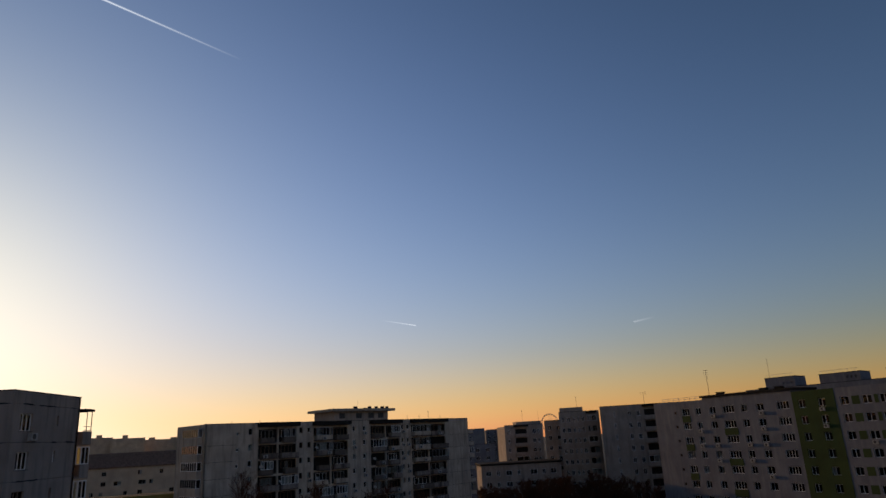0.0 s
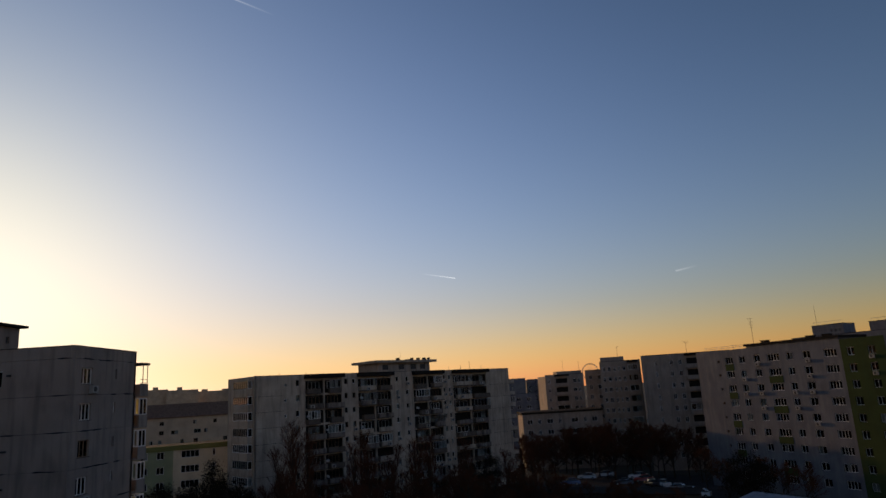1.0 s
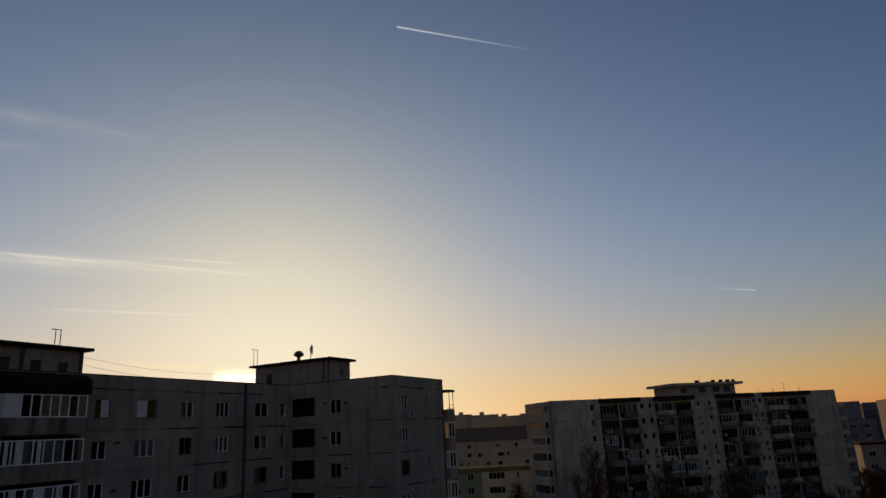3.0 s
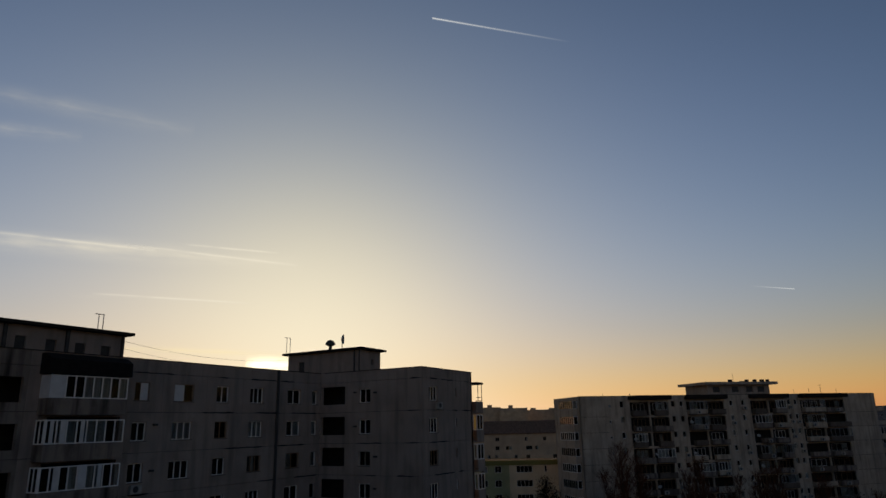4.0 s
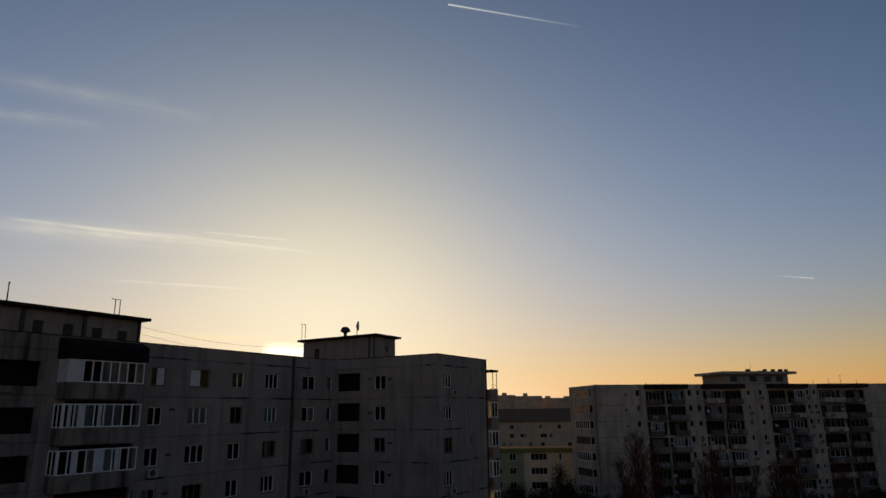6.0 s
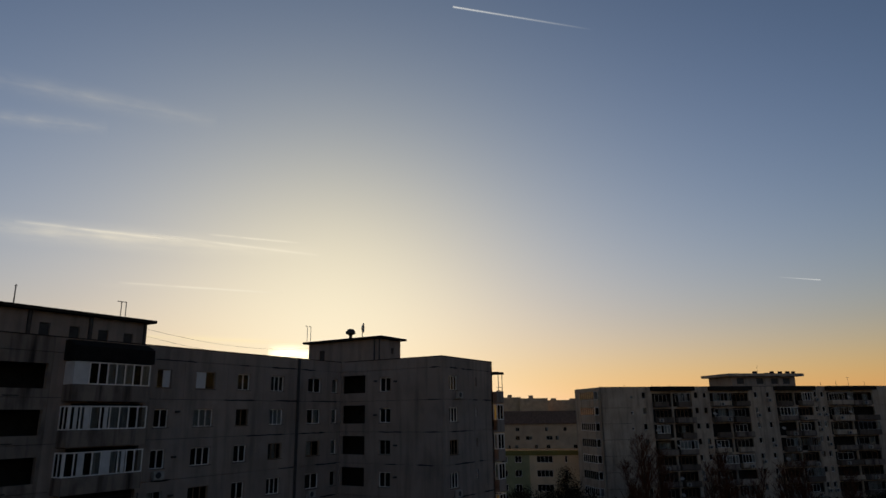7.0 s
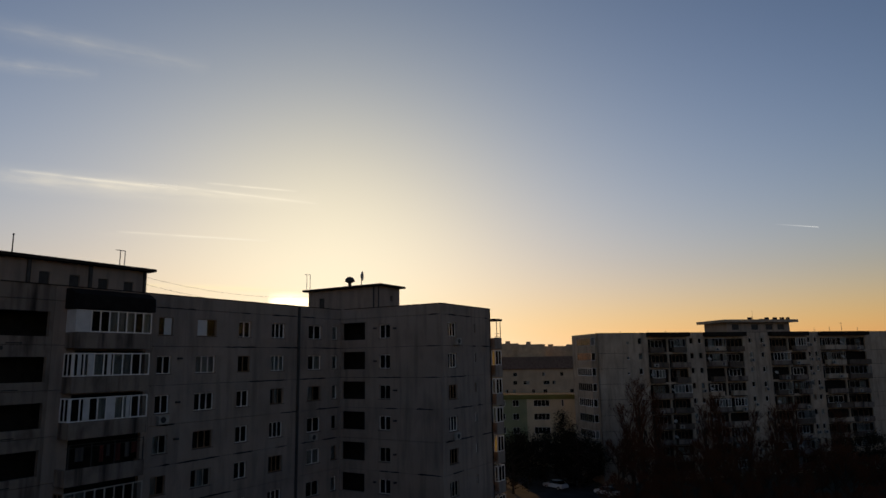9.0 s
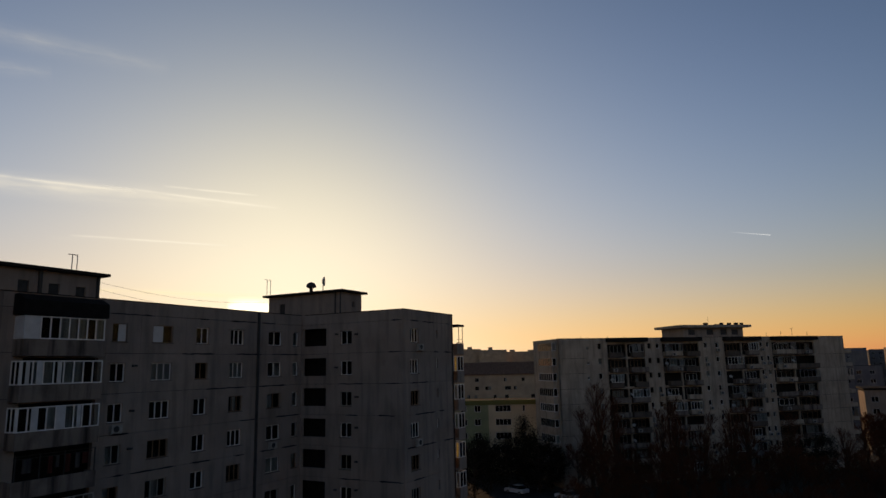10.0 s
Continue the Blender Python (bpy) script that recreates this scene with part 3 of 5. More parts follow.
holes = [(s, s + w, sill_b(k), sill_b(k) + h) for k in range(9) for s, w, h in B_WINS]
holes += [(a + 0.15, b - 0.15, FLOORS_B[k] + 0.15, FLOORS_B[k] + 2.45) for k in range(9) for g in B_GROUPS for a, b in ((g[0], g[1]), (g[1], g[2]))]
part("wall", sheet(BL, 0, B_ROOF, holes), CONCRETE_B, block_b, m=BF.at())
B_END = Front(BF.at(0, BD).translation.xy, (0.695, -0.719))
holes = [(4.2, 10.2, sill_b(k) - 0.1, sill_b(k) + 1.4) for k in range(9)]
part("wall", sheet(BD - 0.0, 0, B_ROOF, holes), CONCRETE_B, block_b, m=B_END.at(0, 0.004))
B_FAR = Front(BF.at(BL, 0).translation.xy, (-0.695, 0.719))
part("wall", sheet(BD, 0, B_ROOF, []), CONCRETE_B, block_b, m=B_FAR.at(0.004, 0.004))
part("wall", sheet(BL, 0, B_ROOF, []), CONCRETE_B, block_b, m=Front(BF.at(BL, BD).translation.xy, (-UB[0], -UB[1])).at(0, 0.006))
bm = box(bmesh.new(), 0.31, BL - 0.31, 0.31, BD - 0.31, B_ROOF - 0.7, B_ROOF - 0.5)
part("roof", bm, ROOFING, block_b, "flat bitumen roof", m=BF.at())
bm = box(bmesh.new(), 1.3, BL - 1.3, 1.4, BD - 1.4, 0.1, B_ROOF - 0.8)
part("interior", bm, ROOM_SHADE, block_b, m=BF.at())
for k in range(9):
    for s, w, h in B_WINS:
        window(block_b, BF, s, sill_b(k), w, h, 1, sill=False)


def balcony(parent, fr, s, z, w, out=0.95, glazed=False, tone=None, n=5, style=0, fill=0.4):
    """Slab, parapet, two sides and, where it was closed in, a glazed front."""
    tone = tone or CONCRETE_B
    bal = part("balcony", box_mesh("balcony", w, out, 0.14, SOOTY), SOOTY, parent, m=fr.at(s, -out, z))
    if style == 0:
        part("parapet", box_mesh("parapet", w, 0.08, 1.0, tone), tone, bal, m=fr.at(s, -out - 0.082, z - 0.05))
    else:
        part("parapet", box_mesh("parapet", w - 0.04, 0.06, 0.8, tone), tone, bal, m=fr.at(s + 0.02, -out - 0.062, z + 0.18))
    for x in (0, w - 0.08):
        part("side_panel", box_mesh("side_panel", 0.08, out - 0.006, 0.8, tone), tone, bal, m=fr.at(s + x, -out + 0.002, z + 0.143))
    if glazed:
        glazing(bal, fr, s + 0.02, z + 0.97, w - 0.04, 1.45, RNG.choice((n, n, n - 1, n + 1)), -out - 0.04, fill, RNG.choice((WHITE, WHITE, OLD_WHITE, WOOD, METAL)))
    return bal


for k in range(9):
    for g in B_GROUPS:
        for a, b in ((g[0], g[1]), (g[1], g[2])):
            trim = RNG.choice((0.0, 0.0, 0.5, 0.9, 1.2))
            glazed = RNG.random() < 0.34
            balcony(block_b, BF, a + 0.2 + RNG.choice((0, 0.5, 1)) * trim, FLOORS_B[k] + RNG.uniform(-0.06, 0.06), b - a - 0.4 - trim, RNG.choice((0.7, 0.9, 1.1)), glazed, RNG.choice((SOOTY, SOOTY, STAINED, STAINED, STAINED, CONCRETE_B)), 5, RNG.choice((0, 1, 1)))
            if RNG.random() < 0.8:
                window(block_b, BF, a + 0.8, FLOORS_B[k] + 0.95, b - a - 1.7, 1.3, 3, inward=0.24, sill=False, material=RNG.choice((WOOD, WOOD, OLD_WHITE, WHITE)))
for g in B_GROUPS:
    part("overhang", box(bmesh.new(), g[0] - 0.1, g[2] + 0.1, -1.05, -0.003, 25.25, 26.0), ROOFING, block_b, "dark roofing lip over the balconies", m=BF.at())
coping(block_b, BF, 0, BL, B_ROOF + 0.003)
for k in range(1, 9):  # dark joints between the storeys of the blank end bays
    for a, b in ((0.1, 5.6), (57.6, 64.3)):
        part("joint", box_mesh("joint", b - a, 0.008, 0.05, MORTAR), MORTAR, block_b, m=BF.at(a, -0.010, FLOORS_B[k]))

# glazed bays stacked on the end wall
END_N, END_S = Front(B_END.at(4.2).translation.xy, (-0.719, -0.695)), Front(B_END.at(10.2, -0.85).translation.xy, (0.719, 0.695))
for k in range(9):
    zs = sill_b(k) - 0.1
    bay = part("balcony", box(bmesh.new(), 4.2, 10.2, -0.85, 0.0, zs - 1.1, zs - 0.95), CONCRETE_B, block_b, "glazed bay balcony on the end wall", m=B_END.at())
    part("parapet", box(bmesh.new(), 4.2, 10.2, -0.93, -0.853, zs - 1.14, zs - 0.003), CONCRETE_B, bay, m=B_END.at())
    for x in (4.2, 10.12):
        part("side_panel", box(bmesh.new(), x, x + 0.08, -0.85, -0.003, zs - 0.947, zs - 0.003), CONCRETE_B, bay, m=B_END.at())
    # two storeys get the yellow cloth in place of sun glints on the panes
    lit = k in (6, 7)
    glazing(bay, B_END, 4.22, zs, 5.96, 1.4, 7, -0.9, 0.55 if lit else 0.25, RNG.choice((WHITE, OLD_WHITE)), PANE_GLOW if lit else CURTAIN)
    glazing(bay, END_N, 0.0, zs, 0.82, 1.4, 1, 0.0, 0.0)
    glazing(bay, END_S, 0.0, zs, 0.82, 1.4, 1, 0.0, 0.3)
    part("lintel", box(bmesh.new(), 4.2, 10.2, -0.93, 0.0, zs + 1.403, zs + 1.55), CONCRETE_B, bay, m=B_END.at())

RB = Front(BF.at(27.6, 1.7).translation.xy, UB)
rb_holes = [(x, x + 1.5, B_ROOF + 0.55, B_ROOF + 1.6) for x in (1.2, 5.4, 8.6, 11.2)]
rb = part("rooftop_room", sheet(13.9, B_ROOF - 0.5, B_ROOF + 1.95, rb_holes), TAN, block_b, "rooftop machine room with an overhanging slab", m=RB.at())
part("body", box(bmesh.new(), 0.004, 13.896, 0.9, 6.9, B_ROOF - 0.5, B_ROOF + 1.94), ROOM_SHADE, rb, m=RB.at())
for x, y0, y1 in ((0.0, 0.304, 7.0), (13.6, 0.304, 7.0)):
    part("wall", box(bmesh.new(), x - 0.003 * (x < 1), x + 0.303, y0, y1, B_ROOF - 0.5, B_ROOF + 1.945), TAN, rb, m=RB.at())
for x in (1.2, 5.4, 8.6, 11.2):
    part("shutter_door", box_mesh("shutter_door", 1.49, 0.05, 1.04, DARK_METAL), DARK_METAL, rb, m=RB.at(x + 0.005, 0.12, B_ROOF + 0.555))
part("roof_slab", box(bmesh.new(), 26.5, 42.7, 0.6, 9.6, B_ROOF + 1.953, B_ROOF + 2.45), CONCRETE_B, rb, m=BF.at())

# ---- building E ----
E_ROOF = 26.2
block_e = thing("apartment_building", (46.1, 140.5, 0), "white and lime-green insulated apartment block, nine storeys, shade put into its colours", "building")
UE = (0.515, -0.857)
EF = Front((46.13, 140.5), UE)
E_C = 24.1
SECTIONS = [(0.0, 30.2, PALE_SHADED), (30.2, 37.4, GREEN_SHADED), (37.4, 62.0, PALE_SHADED)]
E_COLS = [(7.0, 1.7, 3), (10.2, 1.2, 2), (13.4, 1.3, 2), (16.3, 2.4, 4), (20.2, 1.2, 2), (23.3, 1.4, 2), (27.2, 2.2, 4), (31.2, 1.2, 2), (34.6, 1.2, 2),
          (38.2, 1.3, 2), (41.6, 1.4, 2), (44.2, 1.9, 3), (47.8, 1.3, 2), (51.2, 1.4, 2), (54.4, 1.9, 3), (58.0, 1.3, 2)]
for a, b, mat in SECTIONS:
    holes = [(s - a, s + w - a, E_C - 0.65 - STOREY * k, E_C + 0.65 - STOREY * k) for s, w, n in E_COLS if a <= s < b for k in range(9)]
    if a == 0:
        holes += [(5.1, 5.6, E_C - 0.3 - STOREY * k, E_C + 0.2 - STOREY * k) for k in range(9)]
    part("wall", sheet(b - a, 0, E_ROOF, holes), mat, block_e, m=EF.at(a, 0.0 if mat is PALE_SHADED else -0.05))
for k in range(9):
    window(block_e, EF, 5.1, E_C - 0.3 - STOREY * k, 0.5, 0.5, 1, sill=False, material=WOOD, drape=1)
for s, w, n in E_COLS:
    for k in range(9):
        window(block_e, EF, s, E_C - 0.65 - STOREY * k, w, 1.3, n, sill=False, material=WHITE)
part("wall", sheet(12.0, 0, E_ROOF, []), PALE_SHADED, block_e, m=Front(EF.at(0, 12).translation.xy, (-0.857, -0.515)).at(0, 0.004))
part("wall", sheet(62.0, 0, E_ROOF, []), PALE_SHADED, block_e, m=Front(EF.at(62, 12).translation.xy, (-UE[0], -UE[1])).at(0, 0.006))
part("wall", sheet(12.0, 0, E_ROOF, []), PALE_SHADED, block_e, m=Front(EF.at(62, 0).translation.xy, (0.857, 0.515)).at(0, 0.004))
part("roof", box(bmesh.new(), 0.31, 61.69, 0.31, 11.69, E_ROOF - 0.5, E_ROOF - 0.3), ROOFING, block_e, m=EF.at())
part("interior", box(bmesh.new(), 1.2, 60.8, 1.3, 10.7, 0.1, E_ROOF - 0.6), ROOM_SHADE, block_e, m=EF.at())
part("roof_slab", box(bmesh.new(), 11.8, 30.4, -0.35, 8.0, E_ROOF + 0.35, E_ROOF + 0.75), ROOFING, block_e, "dark overhanging roof slab", m=EF.at())
part("attic", box(bmesh.new(), 12.1, 30.1, 0.02, 7.8, E_ROOF + 0.003, E_ROOF + 0.347), PALE_SHADED, block_e, m=EF.at())


# ---- farther blocks ----
def block(at, u, length, depth, height, storeys, cols, wall, label, bays=(), glazed=0.5):
    """A plain apartment block with real openings, a flat roof and a near-black slab behind the glass for the rooms'
    shade.
    """
    fr = Front(at, u)
    b = thing("apartment_building", (*at, 0), label, "building", "blocks in the distance")
    rows = [height - 2.6 - STOREY * k for k in range(storeys)]
    holes = [(s, s + w, z, z + 1.2) for s, w in cols for z in rows]
    holes += [(s + 0.3, s + w - 0.3, z - 0.72, z + 1.45) for s, w in bays for z in rows]
    part("wall", sheet(length, 0, height, holes), wall, b, m=fr.at())
    part("interior", box(bmesh.new(), 0.3, length - 0.3, 0.304, 0.35, 0.1, height - 0.4), ROOM_SHADE, b, m=fr.at())
    bm = box(bmesh.new(), 0.004, length - 0.004, 0.354, depth, 0, height - 0.3)
    part("body", bm, wall, b, m=fr.at())
    for s, w in cols:
        for z in rows:
            win = part("window", frame_mesh(w, 1.2, 2, WHITE), WHITE, b, m=fr.at(s, 0.1, z))
            part("pane", box_mesh("pane", w - 0.12, 0.008, 1.08, GLASS), GLASS, win, m=fr.at(s + 0.06, 0.13, z + 0.06))
    for s, w in bays:
        for z in rows:
            balcony(b, fr, s, z - 0.9, w, 0.9, RNG.random() < glazed, wall, 3)
        part("overhang", box(bmesh.new(), s - 0.1, s + w + 0.1, -1.0, -0.003, height - 0.5, height + 0.05), ROOFING, b, m=fr.at())
    part("coping", box(bmesh.new(), 0, length, -0.05, 0.3, 0.003, 0.1), ROOFING, b, m=fr.at(0, 0, height))
    return b, fr


def polar(az, d):
    return (-d * math.sin(radians(az)), d * math.cos(radians(az)))



# tan block with a balcony column, then its neighbour, beside the white one
d2, d2f = block((41.0, 166.0), (0.97, -0.24), 21.0, 12.0, 27.1, 9, [(3.2, 0.5), (6.6, 0.8), (8.6, 0.8), (14.6, 0.8), (17.0, 1.0)], TAN, "tan weathered apartment block with a dark balcony column", bays=[(10.2, 3.4)], glazed=0.2)
d1, d1f = block((33.6, 181.5), (0.98, -0.2), 10.6, 12.0, 26.7, 9, [(0.7, 0.7), (2.0, 0.9), (3.6, 0.6), (4.8, 0.5), (5.9, 0.8)], TAN, "tan weathered apartment block with white glazed balconies", bays=[(7.3, 2.6)], glazed=1.0)
part("rooftop_room", box(bmesh.new(), 0.3, 6.5, 1.0, 6.0, 26.71, 27.9), TAN, d1, m=d1f.at())
d0, d0f = block((31.2, 192.0), (0.98, -0.2), 6.0, 10.0, 24.9, 8, [(1.0, 0.9), (3.4, 0.9)], TAN, "narrow tan apartment block")
c1, c1f = block((21.4, 207.5), (0.99, 0.1), 12.0, 12.0, 24.4, 8, [(0.9, 0.7), (8.7, 1.1), (10.3, 0.7)], TAN, "beige apartment block with a balcony stack", bays=[(3.0, 4.2)])
part("rooftop_room", box(bmesh.new(), 4.0, 11.8, 1.0, 6.0, 24.41, 25.4), TAN, c1, m=c1f.at())
low, lowf = block((11.6, 178.0), (0.995, 0.05), 21.0, 11.0, 14.2, 5, [(1.2, 1.4), (4.0, 0.8), (6.4, 1.6), (9.4, 0.8), (12.8, 1.8), (16.0, 0.8), (18.2, 1.4)], TAN, "low apartment block with a dark roof edge")
part("overhang", box(bmesh.new(), -0.3, 21.3, -0.5, 11.3, 14.3, 14.7), ROOFING, low, m=lowf.at())
for at, ln, h, lab in (((17.0, 420.0), 14.0, 26.5, "far pale apartment block"), ((32.5, 428.0), 9.0, 25.6, "far pale apartment block"), ((43.0, 415.0), 8.0, 24.8, "far pale apartment block")):
    block(at, (1, 0.05), ln, 12.0, h, 8, [(1.0, 1.6), (4.4, 1.6)], PALE_SHADED, lab)
block((10.2, 240.0), (1, 0.1), 11.0, 11.0, 19.0, 6, [(1.0, 1.4), (4.0, 1.4), (7.6, 1.4)], PALE_SHADED, "white low block between the larger ones")

# tall stepped block behind the white and green one
tall, tallf = block((81.0, 172.0), (0.6, -0.8), 46.0, 12.0, 29.4, 11, [(3.0, 1.2), (7.0, 1.2), (11.5, 1.2), (16.0, 1.2), (21.0, 1.2), (26.0, 1.2), (31.0, 1.2), (36.0, 1.2), (41.0, 1.2)], PALE_SHADED, "pale taller apartment block with stepped rooftop rooms")
for a, b, h in ((4.8, 12.2, 2.6), (18.0, 27.0, 2.2), (32.5, 41.0, 2.2)):
    rr = part("rooftop_room", sheet(b - a, 29.2, 29.4 + h, [(b - a - 3.0 + i, b - a - 2.5 + i, 30.2, 30.8) for i in (0, 0.95, 1.9)]), PALE_SHADED, tall, m=tallf.at(a, 1.2))
    part("wall", box(bmesh.new(), 0.004, b - a - 0.004, 0.304, 6.0, 29.2, 29.39 + h), PALE_SHADED, rr, m=tallf.at(a, 1.2))
    part("coping", box(bmesh.new(), -0.1, b - a + 0.1, -0.1, 6.1, 29.403 + h, 29.5 + h), ROOFING, rr, m=tallf.at(a, 1.2))
    rail = bmesh.new()
    for x in np.arange(a + 0.5, b, 1.5):
        tube(rail, (x, 1.4, 29.5 + h), (x, 1.4, 30.2 + h), 0.03, 0.03, 5)
    tube(rail, (a + 0.4, 1.4, 30.2 + h), (b - 0.3, 1.4, 30.2 + h), 0.03, 0.03, 5)
    part("railing", rail, METAL, rr, m=tallf.at())

# the low green and cream block in the gap
G_AT = polar(27.6, 139.0)
ga = radians(24.0)
gfr = Front(G_AT, (math.cos(ga), math.sin(ga)))
green = thing("apartment_building", (*G_AT, 0), "low cream and green apartment block with a lime roof band", "building")
gh = 14.4
gcols = [(1.5, 1.3, 2), (4.3, 1.3, 2), (8.6, 3.2, 4), (14.2, 0.5, 1), (18.2, 0.6, 1)]
gz = [gh - 2.35 - STOREY * k for k in range(5)]
for a, b, mat in ((0.0, 7.2, MINT), (7.2, 22.0, CREAM)):
    part("wall", sheet(b - a, 0, gh - 0.9, [(s - a, s + w - a, z, z + 1.3) for s, w, n in gcols if a <= s < b for z in gz]), mat, green, m=gfr.at(a))
part("roof_band", box(bmesh.new(), -0.2, 22.2, -0.25, 0.3, gh - 0.897, gh), LIME, green, "lime green band under the roof edge", m=gfr.at())
for s, w, n in gcols:
    for z in gz:
        window(green, gfr, s, z, w, 1.3, n, sill=False, material=WHITE)
part("interior", box(bmesh.new(), 0.5, 21.5, 1.2, 10.0, 0.1, gh - 1.0), ROOM_SHADE, green, m=gfr.at())
part("roof", box(bmesh.new(), 0.0, 22.0, 0.31, 11.0, gh - 0.5, gh - 0.2), ROOFING, green, m=gfr.at())
part("wall", box(bmesh.new(), 0.0, 22.0, 10.7, 11.0, 0, gh - 0.51), CREAM, green, m=gfr.at())
part("wall", box(bmesh.new(), 0.0, 0.3, 0.304, 10.69, 0, gh - 0.51), CREAM, green, m=gfr.at())

# long pale building with a brown pitched roof behind it, its walls in the haze colour
R_AT = polar(30.0, 246.0)
rfr = Front(R_AT, (math.cos(ga), math.sin(ga)))
longb = thing("long_building", (*R_AT, 0), "long pale building under a dark brown pitched roof", "building")
rz = [15.6, 12.6, 9.6, 6.6, 3.6]
rcols = [1.6 + 3.4 * i for i in range(15)]
LR = random.Random(21)
r_wins = [(s + LR.uniform(-0.5, 0.5), z, LR.choice((1.1, 1.4, 2.2))) for s in rcols for z in rz if LR.random() < 0.62]
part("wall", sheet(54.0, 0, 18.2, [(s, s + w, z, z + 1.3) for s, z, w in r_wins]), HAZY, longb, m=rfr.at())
for s, z, w in r_wins:
    window(longb, rfr, s, z, w, 1.3, 2, sill=False, material=LR.choice((OLD_WHITE, WOOD, TAN)))
part("body", box(bmesh.new(), 0.01, 53.99, 1.2, 14.0, 0, 18.0), ROOM_SHADE, longb, m=rfr.at())
bm = bmesh.new()
rp = [(-0.6, 18.0), (-0.6, 18.25), (7.0, 22.6), (14.6, 18.25), (14.6, 18.0)]
for s0 in (-0.6, 54.6):
    for p in rp:
        bm.verts.new((s0, *p))
bm.verts.ensure_lookup_table()
bm.faces.new(bm.verts[0:5]), bm.faces.new(bm.verts[5:10])
for i in range(5):
    j = (i + 1) % 5
    bm.faces.new((bm.verts[i], bm.verts[j], bm.verts[5 + j], bm.verts[5 + i]))
part("pitched_roof", bm, BROWN_ROOF, longb, m=rfr.at())

# far skyline of slabs, with the haze in their colour
RS = random.Random(5)
az = 29.0
while az > 18.5:
    wdt = RS.uniform(14, 26)
    d = 520 + RS.uniform(-15, 15)
    h = 34.0 + RS.choice((-2.2, -1.0, 0.0, 0.8))
    at = polar(az, d)
    fr = Front(at, (math.cos(radians(az)), math.sin(radians(az))))
    far = thing("apartment_building", (*at, 0), "far slab block on the skyline, haze painted into its colour", "building", "blocks on the skyline")
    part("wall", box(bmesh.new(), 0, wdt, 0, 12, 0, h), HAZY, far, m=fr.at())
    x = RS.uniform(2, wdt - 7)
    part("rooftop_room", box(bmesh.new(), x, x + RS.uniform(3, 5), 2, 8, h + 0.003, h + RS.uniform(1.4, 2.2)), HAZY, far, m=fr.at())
    az -= math.degrees(wdt / d) - 0.12

# ---- ferris wheel in the distance ----
wheel_at = polar(-9.7, 900.0)
wheel = thing("ferris_wheel", (*wheel_at, 0), "pale ferris wheel far off behind the blocks", "ferris wheel")
wc = Vector((*wheel_at, 35.5))
bm = bmesh.new()
ring = [wc + Vector((10.6 * math.cos(k * math.tau / 40), 0, 10.6 * math.sin(k * math.tau / 40))) for k in range(40)]
for k in range(40):
    tube(bm, ring[k], ring[(k + 1) % 40], 0.28, 0.28, 5)
part("rim", bm, OLD_WHITE, wheel)
for k in range(20):
    bm = bmesh.new()
    tube(bm, wc, ring[2 * k], 0.09, 0.09, 4)
    part("spoke", bm, OLD_WHITE, wheel)
    bm = bmesh.new()
    c = ring[2 * k]
    box(bm, c.x - 0.7, c.x + 0.7, c.y - 0.7, c.y + 0.7, c.z - 1.7, c.z - 0.2)
    part("cabin", bm, OLD_WHITE, wheel)
for dx in (-9, 9):
    bm = bmesh.new()
    tube(bm, wc, (wc.x + dx, wc.y, 0), 0.5, 0.7, 6)
    part("support", bm, OLD_WHITE, wheel)

# ---- roof furniture ----
def antenna(at, h, arms, label, dipole=0.9, turn=0.0):
    """A mast with cross bars."""
    a = thing("antenna", at, label, "antenna", "roof aerials")
    x, y, z = at
    bm = bmesh.new()
    tube(bm, (x, y, z), (x, y, z + h), 0.04, 0.03, 6)
    part("mast", bm, DARK_METAL, a)
    c, s = math.cos(turn), math.sin(turn)
    for k in range(arms):
        zz, L = z + h - 0.08 - 0.42 * k, dipole * (1 - 0.12 * k)
        bm = bmesh.new()
        tube(bm, (x - c * L, y - s * L, zz), (x + c * L, y + s * L, zz), 0.022, 0.022, 5)
        part("cross_bar", bm, DARK_METAL, a)
    return a


def twin_aerial(at, h, gap, label):
    a = thing("antenna", at, label, "antenna", "roof aerials")
    x, y, z = at
    for d in (-gap / 2, gap / 2):
        bm = bmesh.new()
        tube(bm, (x, y + d, z), (x, y + d, z + h), 0.03, 0.03, 6)
        tube(bm, (x, y + d, z + h - 0.03), (x, y + d - 0.3, z + h - 0.03), 0.03, 0.03, 6)
        part("pole", bm, METAL, a)
    return a


twin_aerial((-42.0, 26.3, 28.22), 1.15, 0.35, "two hooked thin aerial poles on the roof slab")
twin_aerial((-47.25, 50.2, 28.90), 1.7, 0.5, "two hooked thin aerial poles on the roof slab")
antenna((-42.0, 19.3, 28.22), 1.25, 1, "thin whip aerial on the roof slab", 0.15)
vent = thing("roof_vent", (-42.8, 51.5, 28.90), "dark mushroom-shaped roof ventilator on the slab", "ventilator")
bm = bmesh.new()
tube(bm, (-42.8, 51.5, 28.90), (-42.8, 51.5, 29.55), 0.17, 0.17, 14)
part("stack", bm, DARK_METAL, vent)
bm = bmesh.new()
for r0, r1, z0, z1 in ((0.22, 0.46, 29.50, 29.62), (0.50, 0.47, 29.62, 29.85), (0.47, 0.30, 29.85, 30.05), (0.30, 0.06, 30.05, 30.13)):
    tube(bm, (-42.8, 51.5, z0), (-42.8, 51.5, z1), r0, r1, 16)
bmesh.ops.remove_doubles(bm, verts=bm.verts, dist=0.0005)
part("cap", bm, DARK_METAL, vent)
